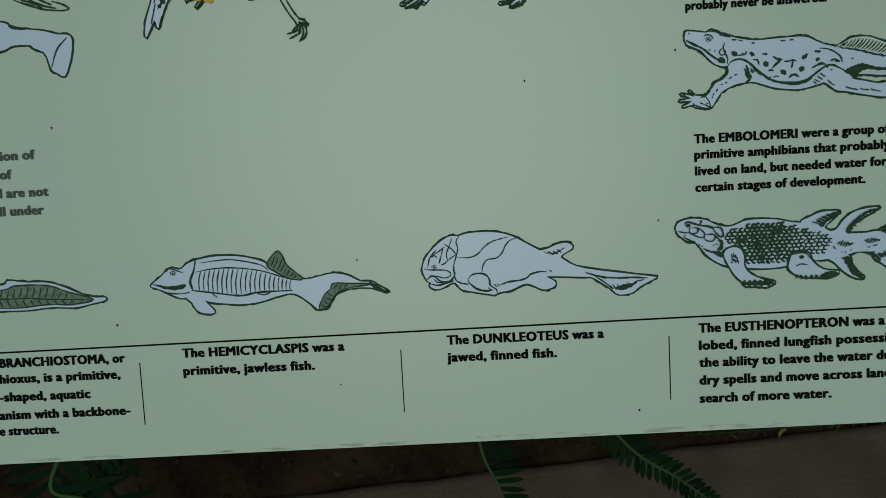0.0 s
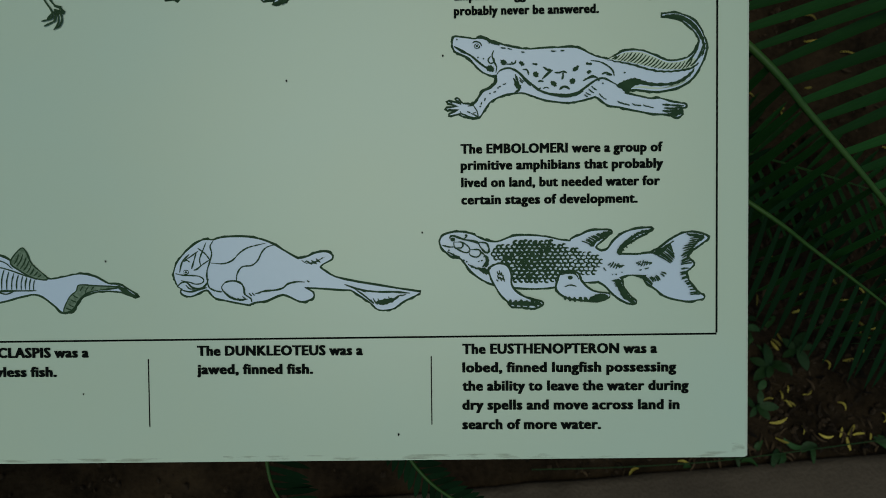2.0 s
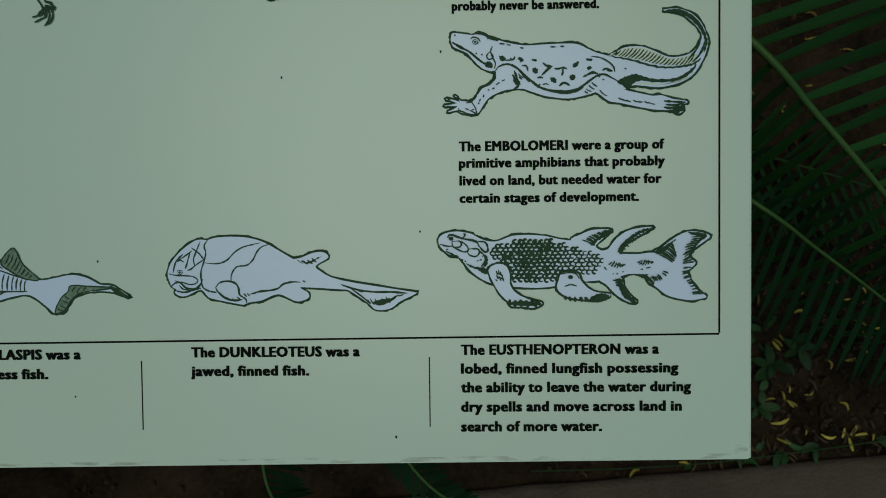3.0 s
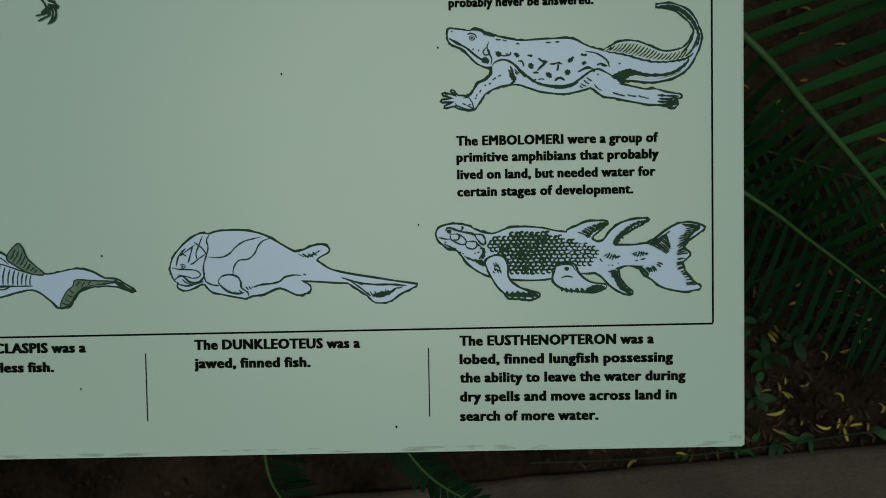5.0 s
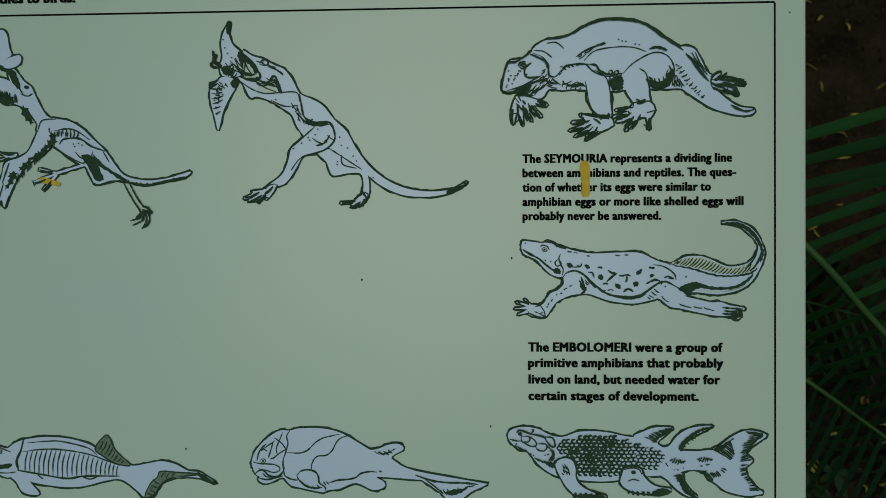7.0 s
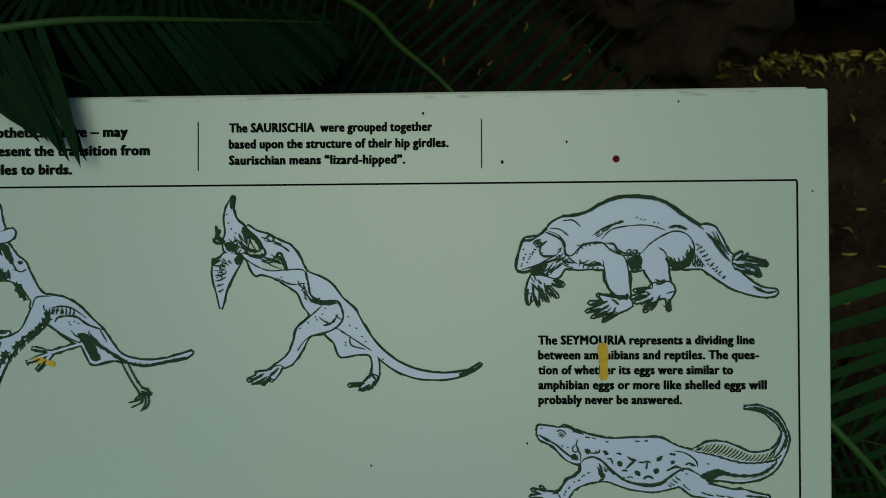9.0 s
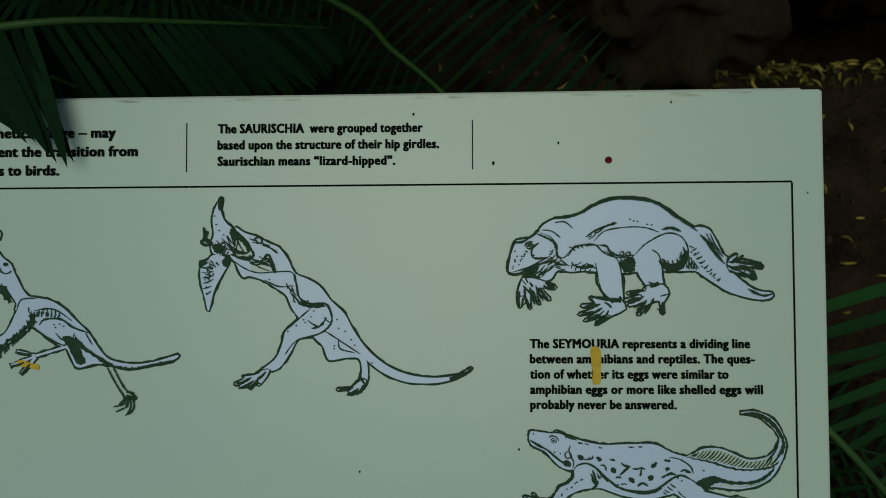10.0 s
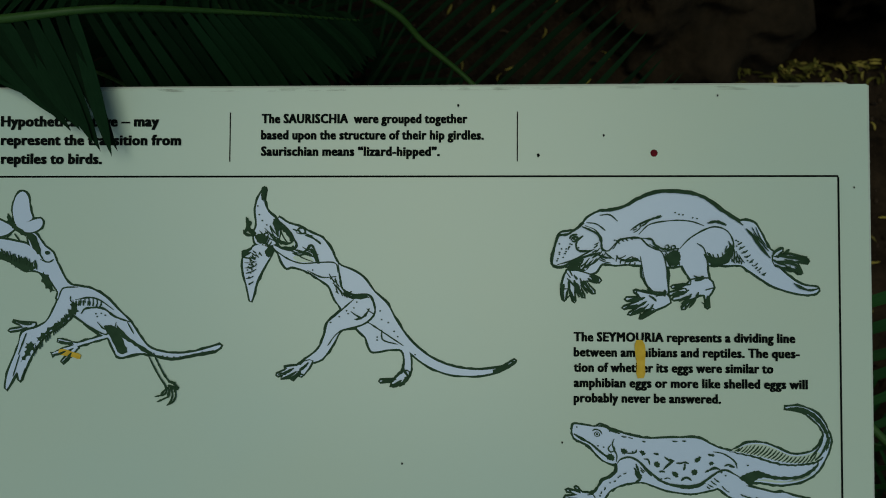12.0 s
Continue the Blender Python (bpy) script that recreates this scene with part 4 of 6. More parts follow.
fig.line([(-124.4, 195.7), (-121.6, 197.9), (-118.9, 197.8), (-116.2, 195.9)], 1.5)
fig.line([(-141.4, 202.4), (-139.2, 202.8), (-136.9, 202.3)], 1.4)
fig.line([(-103.4, 216.2), (-100.7, 215.7), (-98.4, 215.7)], 1.4)
fig.line([(-145.7, 216.5), (-141.7, 215.9)], 1.3)
fig.line([(-153.5, 212.2), (-149.9, 211.6), (-148.6, 207.6)], 1.2)
fig.dark([(-170.5, 219.8), (-167.3, 219.7), (-166, 217.5), (-168.3, 215.7), (-170.6, 217.1)])
fig.dark([(-156.5, 218.1), (-153.8, 218.5), (-152, 216.2), (-154.3, 214.9)])
fig.dark([(-144.5, 210.1), (-141.3, 209.6), (-141.4, 206), (-145, 207)])
fig.dark([(-131, 202.6), (-127, 201.6), (-127, 198.4), (-130.6, 199.4)])
fig.dark([(-116.1, 203.6), (-112.5, 204.4), (-111.7, 201.6), (-115.3, 199.9)])
fig.dark([(-112.8, 213.3), (-108.8, 214.6), (-110.6, 210.6), (-113.8, 210.2)])
fig.dark([(-102.5, 209.9), (-99.8, 210.8), (-99, 208.9), (-101.7, 207.7)])
fig.dark([(-160.8, 205.6), (-158.1, 202.9), (-154.6, 198.7), (-156.4, 196.5), (-159.6, 198.8)])
fig.hatch([(-156.3, 206, -152.3, 202.3), (-154, 205.9, -148.7, 200.8), (-155.9, 203.7, -153.2, 201.4), (-151.3, 203.6, -146.9, 199), (-101.4, 196, -96.9, 192.7), (-103.7, 193.3, -99.2, 191), (-99.1, 198.2, -94.7, 194.9), (-104.6, 191.6, -101.9, 189.7)])
fig.hatch([(-82.7, 219.3, -79, 221.4), (-80.9, 218.8, -76.3, 222.7), (-78.2, 218.2, -72.7, 223.5), (-75.9, 217.7, -70, 223.8), (-73.7, 217.2, -66.9, 224.2), (-71, 216.7, -63.8, 223.7), (-68.3, 216.6, -61.1, 223.6), (-65.7, 215.7, -58.4, 223.1), (-63, 215.2, -55.7, 222.1), (-60.3, 214.6, -53.1, 221.1)])
fig.hatch([(-57.6, 213.7, -50.4, 220.2), (-54.9, 213.1, -48.2, 219.2), (-52.3, 212.2, -45.5, 218.3), (-49.6, 211.7, -43.3, 217.3), (-46.5, 211.1, -41.1, 215.9), (-43.3, 210.6, -38.4, 215.4), (-40.2, 210.5, -35.3, 215.3), (-37.1, 210.4, -31.7, 215.7), (-34, 210.4, -28.6, 216), (-30.8, 210.3, -25.4, 216.8), (-27.7, 210.6, -22.3, 217.6), (-24.6, 211.4, -19.6, 218.5)])
fig.dark([(-40.1, 175.1), (-36.5, 176.4), (-32, 178.1), (-27.1, 179.7), (-27.1, 175.2), (-30.3, 174.4), (-33, 172.7), (-36.6, 173.7)])
fig.line([(-43.2, 182.8), (-36.5, 182.2), (-26.2, 181.5)], 1.4)
fig.line([(-41.9, 180.1), (-35.6, 179.5), (-27.5, 180.6)], 1.4)
fig.line([(-43.2, 177.9), (-37.4, 177.3), (-31.1, 178.9)], 1.4)
fig.hatch([(-78.6, 186, -74.6, 184.1), (-75.9, 185, -71, 183.1), (-72.3, 184, -68.7, 182.6), (-66.9, 183.9, -63.8, 182.4), (-64.3, 182.9, -59.8, 182.3), (-58.4, 182.8, -54.4, 181.3), (-54.8, 181.8, -49.9, 180.3), (-92.9, 192.2, -89.8, 188.9), (-90.2, 189, -87.1, 187.5), (-170.8, 229.7, -166.7, 229.2), (-165.4, 229.1, -161.8, 228.1), (-154.6, 226.1, -151.9, 225.6)])
fig.hatch([(-131.1, 226.4, -126.6, 226.3), (-123.5, 226.6, -120.3, 226.6), (-169.5, 200.4, -166.8, 201.3), (-172.7, 198.7, -170.9, 199.1), (-176.9, 194.3, -175, 195.2), (-184.2, 187.7, -183.3, 190), (-187, 184.7, -186.1, 186.9), (-198, 179.5, -195.3, 178.5), (-193.5, 178, -190.8, 178.9)])
fig.dots([(-205.6, 236.5), (-179.8, 233.6), (-189, 222.1), (-184.5, 221.1), (-173.2, 197.8), (-179.6, 193.5), (-187.5, 183.3), (-162, 217.8), (-139.7, 197), (-93.2, 202.5), (-90.1, 200.2), (-72.9, 208.3)])
fig.done()
fig = drawing('lobe_finned_drawing')
fig.fill([(-116.2, 74.9), (-108, 79.5), (-99.8, 82.7), (-88.4, 83.4), (-83.8, 82.2), (-86.8, 79.3), (-96.6, 70.3), (-91.7, 65.8), (-106.4, 66.3)])
fig.fill([(-91.7, 65.8), (-86.8, 67.8), (-80.2, 75.9), (-72, 81.6), (-62.3, 84), (-51.7, 84.7), (-54.1, 82.3), (-63.9, 77.4), (-73.7, 70.9), (-78.6, 66.9), (-75.3, 62.7), (-83.5, 61.1)])
fig.fill([(-50.8, 64.2), (-44.3, 69), (-34.6, 76.3), (-24.8, 80.7), (-15.1, 80.3), (-7.3, 77.2), (-11.8, 72.9), (-19.9, 67.2), (-24, 61.5), (-18.6, 56.5), (-21.5, 52.4), (-24.8, 49.2), (-21.5, 40.9), (-16.6, 34.3), (-10.1, 29.6), (-15, 27.7), (-24.7, 26.9), (-39.4, 30.3), (-47.6, 36.1), (-57.4, 45.3), (-44.3, 51.8), (-32.9, 55.8)])
fig.fill([(-85.2, 45.5), (-77, 45.4), (-73.7, 36.3), (-67.2, 28.8), (-64.2, 25.5), (-70.5, 25.6), (-80.3, 31.4), (-88.5, 39.7), (-93.4, 43.4)])
fig.fill([(-220.4, 75.5), (-218.4, 79.6), (-212.6, 82.1), (-205.1, 82.8), (-195.2, 81.1), (-188.6, 77.7), (-182.1, 75.2), (-173.8, 74.8), (-162.2, 78.8), (-149.1, 79.5), (-135.9, 78.4), (-122.8, 75.5), (-109.7, 73.7), (-93.3, 67), (-80.2, 64.1), (-63.9, 63.5), (-52.5, 64.5), (-41.1, 62.4), (-32.9, 56.6), (-34.5, 53.3), (-44.3, 51.8), (-54.1, 47.7), (-70.4, 47.9), (-80.3, 45), (-93.4, 43.1), (-108.1, 41.9), (-126.2, 39.2), (-142.7, 37.6), (-162.5, 38.9), (-177.4, 41.2), (-187.2, 45.4), (-195.5, 52.1), (-203.7, 62.1), (-211.9, 64.7), (-218.5, 70.5)])
fig.scales([(-178.8, 70.2), (-162.3, 74.2), (-149.1, 76.2), (-129.4, 74.7), (-113, 69.6), (-91.7, 62), (-92.5, 53), (-106.5, 46.1), (-126.2, 43.6), (-146, 43.1), (-162.5, 44.4), (-165.7, 55.2), (-177.2, 63.6)])
fig.fill([(-180.6, 53.6), (-173.9, 56.9), (-167.3, 55.2), (-164.4, 48.6), (-164.1, 40.3), (-159.2, 33.6), (-149.3, 28.5), (-139.5, 26), (-140.3, 23.8), (-146.1, 21.9), (-152.7, 22.8), (-162.6, 23.3), (-165.9, 27), (-172.4, 33.7), (-177.3, 42), (-180.3, 48.7)])
fig.fill([(-122.9, 49.1), (-111.4, 49), (-108.5, 43.2), (-103.2, 37.4), (-96.7, 34), (-86, 32.3), (-86.8, 29.8), (-95, 27.4), (-114.8, 29.2), (-123, 32.5), (-127.1, 37.5), (-125.9, 43.3)])
fig.dark([(-90, 82.5), (-83.4, 82.2), (-84.8, 79.9), (-90, 77), (-95.2, 74.1), (-98.2, 70.4), (-101.1, 71.9), (-98.1, 74.9), (-93.7, 77.8)])
fig.comb([(-108.1, 74.9), (-103.3, 77.9), (-97.4, 80.5), (-92.2, 82.2)], [(-99.6, 71.2), (-96.7, 74.1), (-91.5, 77), (-86.3, 80)], 9)
fig.dark([(-51.7, 84.5), (-52.4, 82.6), (-62, 79.7), (-69.4, 73.9), (-74.5, 68), (-76, 63.5), (-79.4, 65.5), (-77.5, 70.2), (-71.6, 76.1), (-63.5, 81.2), (-57.6, 83.4)])
fig.comb([(-77.5, 70.2), (-72.3, 76.1), (-64.2, 81.7), (-59, 83.4)], [(-73.5, 66.9), (-66.4, 73.4), (-59, 79), (-53.1, 82.2)], 9)
fig.dark([(-81.2, 44.2), (-76, 43.7), (-75.3, 38.9), (-71.6, 32.9), (-65, 26.2), (-65.7, 24.4), (-73.8, 28.5), (-77.5, 34.5), (-79.7, 39.7)])
fig.comb([(-84.5, 43.8), (-81.2, 39), (-76.8, 33), (-73.8, 29.2)], [(-75.6, 42.7), (-74.1, 37.4), (-69.7, 32.9), (-65.2, 26.9)], 9)
fig.dark([(-51.7, 65.3), (-42.8, 69.9), (-34, 75), (-37, 71.4), (-39.9, 68.4), (-45, 63.3)])
fig.comb([(-50.9, 64.8), (-45.8, 67.7), (-40.6, 70.6), (-37, 73.1)], [(-36.9, 56.5), (-34.7, 58.7), (-33.7, 63.2), (-37, 69.9)], 9)
fig.dark([(-23.8, 80.4), (-12, 79.3), (-10.5, 76.3), (-16.4, 71.9), (-21.5, 64.6), (-23, 61.6), (-22, 67.5), (-17.1, 73.4), (-14.9, 76.8), (-22.3, 78.6)])
fig.comb([(-22.3, 76.4), (-28.1, 68.3), (-28.9, 59.4), (-29.6, 55)], [(-11.3, 77.1), (-17.1, 70.4), (-21.5, 63.8), (-19.6, 56.1)], 13)
fig.comb([(-29.6, 52), (-28.8, 44.6), (-23.7, 38.6), (-22.2, 29.3)], [(-21.9, 52.7), (-23.7, 46), (-20, 39.3), (-11.2, 29.3)], 13)
fig.comb([(-60.5, 47), (-53.1, 46.2), (-48.7, 47.7), (-42.8, 50.6)], [(-51.7, 38.8), (-50.2, 42), (-45, 43.2), (-38.4, 49.8)], 9)
fig.dark([(-66.4, 47.8), (-59, 47), (-53.1, 43.3), (-50.9, 39.5), (-56.1, 42.5), (-62, 45.6)])
fig.hatch([(-86.8, 55.4, -84.1, 57.6), (-84.9, 53.9, -81.9, 58.4), (-82.7, 53.2, -80.4, 57.2), (-80.4, 52.4, -79, 56.8), (-77.5, 53.1, -78.2, 57.1), (-76, 53.8, -74.5, 56.1), (-79, 55.4, -73.5, 55.3), (-81.2, 56.1, -75.3, 53.8), (-90.1, 54, -87.8, 51), (-83.4, 48.7, -82.7, 47.9), (-80.5, 48.7, -79.4, 47.9), (-76, 50.1, -75, 49.7)])
fig.hatch([(-64.2, 56.7, -61.7, 58.5), (-62.7, 55.2, -60.5, 58.9), (-60.5, 54.5, -58.3, 59.4), (-58.3, 54.5, -56.8, 58.9), (-56.1, 55.2, -55.4, 58.9), (-53.9, 55.9, -51.7, 57.4), (-64.2, 57.5, -60.5, 56), (-59, 58.2, -51.7, 57.4), (-62, 51.5, -59.8, 51.9), (-57.6, 52.5, -53.9, 53.4)])
fig.line([(-124.5, 48.2), (-118.2, 49.4), (-112.3, 48.5), (-109.6, 44.4)])
fig.line([(-121.2, 38.5), (-116.8, 40), (-111.6, 38.9)])
fig.spots([(-116.5, 45.9)])
fig.hatch([(-175.1, 51.6, -173.3, 47.9), (-173.3, 52.4, -171.8, 47.9), (-174.8, 48.6, -173.3, 44.9), (-171.8, 50.8, -170.3, 47.1), (-172.6, 47.1, -171.1, 43.4), (-170.3, 47.8, -168.9, 42.9), (-174, 50.1, -169.6, 47.8), (-174.1, 47.1, -168.8, 44.8), (-175.6, 44.9, -174.1, 43.4)])
fig.line([(-209.7, 75.1), (-203, 75), (-197.8, 71.3), (-197, 67.5), (-200.8, 66.8), (-206, 69.1), (-209, 71.3), (-209.7, 75.1)])
fig.line([(-203, 75), (-202.2, 72.8), (-203.7, 70.6), (-207.5, 70.6)])
fig.line([(-219.4, 72.9), (-213.5, 71.4), (-209, 71.3)])
fig.line([(-213.4, 78.1), (-210.4, 80.3), (-201.4, 77.3), (-191, 74.9), (-188.1, 70.4)], 1.5)
fig.line([(-197, 69), (-189.6, 68.9), (-188.1, 65.9), (-191.1, 63), (-196.3, 64.5), (-197.8, 68.3)])
fig.line([(-189.5, 74.9), (-183.6, 74.1), (-181.4, 69.6), (-182.1, 66.6), (-185.1, 67.4), (-188.8, 71.9)], 1.5)
fig.line([(-215, 67.7), (-209, 64.6), (-204.6, 63.1)])
fig.line([(-201.4, 77.3), (-199.2, 80.2), (-200.7, 81)])
fig.dark([(-198.6, 57.8), (-191.2, 54.7), (-183.7, 53.9), (-182.2, 49.4), (-185.2, 49.4), (-189.7, 52.5), (-195.7, 54.8)])
fig.dark([(-183.6, 64.4), (-181.4, 61.4), (-182.2, 56.2), (-184.9, 54.7), (-183.7, 59.9)])
fig.line([(-188.1, 67.4), (-184.4, 63.7), (-183.7, 59.2), (-186.7, 54.7)], 1.5)
fig.hatch([(-190.4, 59.2, -188.9, 60), (-188.1, 60, -186.3, 60.7), (-185.9, 62.9, -185.1, 63.7), (-210.4, 78.1, -208.9, 75.8), (-211.9, 76.6, -209.7, 77.3), (-180, 54.7, -182.2, 50.9), (-210.5, 66.1, -208.3, 63.9), (-202.3, 61.1, -200.8, 60.2)])
fig.dots([(-213.5, 68.8), (-209.8, 64.2), (-206.1, 63.1), (-199.4, 59.3)])
fig.spots([(-210.4, 77.3)])
fig.dark([(-164.8, 26), (-158.8, 27.3), (-149.7, 27.2), (-143.3, 25.7), (-141.1, 24.3), (-147, 23.4), (-156.2, 23.6), (-163.5, 24.2)])
fig.line([(-164.3, 28.8), (-164.8, 26), (-164.8, 23.3)], 2.2)
fig.line([(-160.2, 28.3), (-160.2, 25.5), (-160.3, 22.8)], 2.2)
fig.line([(-156.1, 28.7), (-155.7, 25.4), (-155.3, 22.2)], 2.2)
fig.line([(-151.5, 28.1), (-151.1, 25.3), (-149.8, 22.6)], 2.2)
fig.line([(-147.9, 28.5), (-145.6, 25.3), (-142.9, 22)], 2.2)
fig.line([(-145.6, 28), (-142.4, 25.7), (-139.3, 23.8)], 2.2)
fig.dark([(-102.3, 27.7), (-97.7, 31.7), (-91.4, 33), (-86.4, 31.1), (-87.8, 27.9), (-93.2, 27.1)])
fig.line([(-121.4, 31.2), (-120.5, 29.4), (-121, 28)], 2)
fig.line([(-117.7, 30.7), (-116.9, 28.4), (-116.9, 27)], 2)
fig.line([(-113.7, 30.2), (-112.8, 28.3), (-113.3, 26.5)], 2)
fig.line([(-109.6, 30.1), (-108.2, 28.3), (-107.8, 26.4)], 2)
fig.line([(-105.5, 30.1), (-104.1, 28.2), (-103.2, 26.8)], 2)
fig.done()
fig = drawing('armoured_drawing')
fig.fill([(-404.7, 78.4), (-395.9, 80.4), (-376.5, 80.3), (-359.8, 76.1), (-338.6, 63.8), (-334.7, 62.6), (-328.9, 63.8), (-321.5, 66.8), (-314.3, 67.9), (-309.5, 66.2), (-308.7, 62.8), (-317.6, 57.4), (-315.8, 53.4), (-298.3, 45.2), (-243.4, 35.7), (-238.7, 34), (-250.8, 28.2), (-258.2, 22.7), (-265.5, 21.1), (-271.7, 21.9), (-277.3, 27.1), (-291.4, 36.6), (-298.6, 37.9), (-327.5, 39.8), (-330.4, 39), (-325.2, 35.8), (-323.9, 32.3), (-327.9, 29.6), (-335.2, 28.9), (-348.5, 34.5), (-361.9, 29.7), (-371.7, 28.2), (-375.1, 26.9), (-379.1, 26.6), (-400.8, 31.1), (-405.6, 33.3), (-411.2, 38.6), (-422.7, 33.7), (-428.6, 34), (-431.9, 36.6), (-430.8, 39), (-434.1, 41.2), (-436.7, 47.2), (-437.4, 52.1), (-435, 59.4), (-429.7, 66.5), (-423.1, 72.5), (-415.5, 77.5), (-410.6, 78.7)])
fig.line([(-404.7, 78.4), (-407.4, 73.6), (-406.3, 67.7), (-408.1, 60.5), (-410.4, 53.3), (-410.3, 45.9), (-408.7, 39.9), (-404, 36.7)])
fig.line([(-417.7, 72.2), (-411.6, 67.5), (-407.5, 61.9)])
fig.line([(-410.6, 77.2), (-413.4, 70.5), (-416.2, 63.3), (-415.5, 57.9)])
fig.line([(-417.4, 69.8), (-423.9, 65.2), (-429.5, 61.6)])
fig.line([(-418.9, 68.9), (-421.2, 61.1), (-423, 55.4)])
fig.line([(-407.5, 62.9), (-414, 58.8), (-418.6, 55.1), (-421.6, 54.3)])
fig.line([(-436.4, 51.6), (-430.6, 50.3), (-423.8, 50), (-417, 49.2), (-413.2, 46.5), (-414.8, 43.7), (-419.8, 42.9), (-425.1, 44.6), (-431.8, 46)])
fig.eye([(-427.6, 52.6)])
fig.line([(-434.5, 41.7), (-430.9, 44.4), (-427, 44.3), (-422.4, 40.1), (-415, 39.7), (-411, 43), (-409.3, 47.3)], 1.3)
fig.line([(-431.3, 38.1), (-424.5, 36.7), (-417.6, 38.4), (-410.6, 40)], 1.5)
fig.line([(-428.1, 42.3), (-424.9, 39.2), (-420, 39)])
fig.line([(-429.5, 61.1), (-427, 62.4), (-424.2, 60.8)])
fig.line([(-433, 52.4), (-430.5, 61.1), (-424.8, 67.2)])
fig.line([(-406.7, 59.9), (-396.9, 59.4), (-389.5, 62), (-383.4, 68), (-376.9, 72.1), (-369.5, 74.1), (-362.2, 75.7)])
fig.line([(-386.5, 44.7), (-385.7, 51), (-381.5, 56.7), (-373.7, 57.8), (-368.6, 61.9), (-365.4, 68.1), (-361.4, 72.3), (-355, 74.4)])
fig.line([(-398.9, 40.4), (-395.3, 44.2), (-388.9, 45.3), (-383.1, 43.6), (-380.4, 39.5), (-379.7, 34.5), (-375, 30.9), (-374.1, 27.9)], 1.3)
fig.line([(-398.9, 40.4), (-397.1, 36.9), (-391, 31.7), (-383.8, 29.8), (-377.4, 30.5)], 1.4)
fig.line([(-408.7, 39.9), (-403, 37.2), (-398.1, 36.4)])
fig.line([(-371.4, 34.6), (-364, 36.7), (-354.2, 37.7), (-348.3, 39.4), (-344.3, 42.6), (-337, 44.2), (-330.7, 43.9)], 1.3)
fig.line([(-298.4, 41.8), (-286.5, 37.8), (-272.2, 35.6), (-257.8, 35.4), (-245.4, 34.3)], 1.5)
fig.line([(-291.3, 39), (-281.9, 32.2), (-274.9, 26)])
fig.dark([(-273.9, 26.9), (-267.6, 29.5), (-258.9, 30.6), (-252.1, 33.7), (-258, 28.1), (-265.3, 25), (-269.7, 25.2)])
fig.hatch([(-277.2, 29.5, -274.4, 26.5), (-275.2, 30.4, -271.6, 25.3), (-271.4, 30.2, -267.7, 24.7), (-254.1, 32.3, -248.3, 33.5), (-262.7, 31.7, -260, 26.7)])
fig.dark([(-330, 60.9), (-324.7, 60.2), (-318.8, 62.3), (-313.5, 64.5), (-318.9, 60.9), (-322.8, 58.6), (-327.6, 59.4)])
fig.hatch([(-332.9, 61.6, -328.1, 58.9), (-329, 61.4, -324.3, 58.2), (-325.1, 61.7, -320.4, 58.5), (-321.2, 62.9, -317.5, 59.8)])
fig.hatch([(-376.2, 35.4, -373.9, 32.8), (-373.8, 35.7, -371.4, 33.2), (-369.9, 35, -365.9, 36.3), (-390.5, 32.6, -386.7, 30.5), (-385.7, 31.4, -382.8, 29.3), (-381.7, 32.7, -378.9, 30.6), (-286.5, 37.8, -280.8, 35.6), (-283.7, 37.7, -277.9, 35.9)])
fig.dots([(-327.3, 44.2), (-328.2, 44.8), (-296.1, 40.7), (-349.3, 38.9)])
fig.done()
fig = drawing('jawless_drawing')
fig.grey([(-572.8, 62.3), (-564, 73.2), (-559.6, 70.7), (-554.7, 60.2), (-541.9, 48.2), (-553.2, 48.8), (-566.4, 55.8)])
fig.fill([(-676.2, 49.1), (-667.6, 55.6), (-658.9, 62.7), (-649.7, 61.6), (-643.6, 65.8), (-634.1, 69.2), (-617.9, 71.4), (-601.9, 71), (-588.3, 68.7), (-575, 64), (-566.4, 56.3), (-555.4, 50.1), (-539.6, 47.5), (-528.1, 49.4), (-515.5, 51.5), (-503.2, 49.1), (-492.2, 43.5), (-481, 41.8), (-468, 32.6), (-481.3, 37.3), (-497.1, 38.1), (-510.9, 35.4), (-516.9, 29.9), (-522, 22.2), (-530.1, 20.8), (-536.5, 26.3), (-549.6, 35.4), (-563.4, 34.5), (-582.1, 29.7), (-600.6, 28.7), (-623.4, 31.6), (-632.4, 34.4), (-641.3, 38.3), (-650.7, 36.4), (-664.1, 42.8), (-674.1, 46.7)])
fig.fill([(-642.3, 40.6), (-632.3, 35.5), (-628.1, 30.7), (-621.8, 22.4), (-631.1, 22.1), (-637.7, 25.4), (-641.8, 32.5), (-648.2, 38.6)])
fig.grey([(-516.1, 42.9), (-503.6, 42.3), (-482.2, 40.8), (-506.2, 37.4), (-515.2, 32.1), (-522, 22.7), (-529.6, 21.2), (-524.7, 32.6), (-518.7, 38)])
fig.dark([(-485.5, 42.1), (-479.9, 41.1), (-468, 32.6), (-480.2, 36.8)])
fig.line([(-632.1, 66.4), (-615.9, 67.8), (-602.1, 67.8), (-579.6, 62.6), (-570.9, 56.5)])
fig.line([(-636.2, 58.6), (-621, 60.8), (-602.7, 60.8), (-580, 57.4), (-562.2, 51.5), (-551, 47.6)])
fig.line([(-640.9, 42.8), (-620.4, 39.5), (-597.7, 36.1), (-581.4, 38.3), (-551.7, 38.5)], 1.5)
fig.line([(-635.3, 69.3), (-637.7, 59.8), (-641.4, 50.9), (-639.8, 42.8)], 1.5)
fig.dark([(-675.5, 50.2), (-661.4, 47.3), (-646.2, 48.4), (-648.9, 44.4), (-661.6, 44.3)])
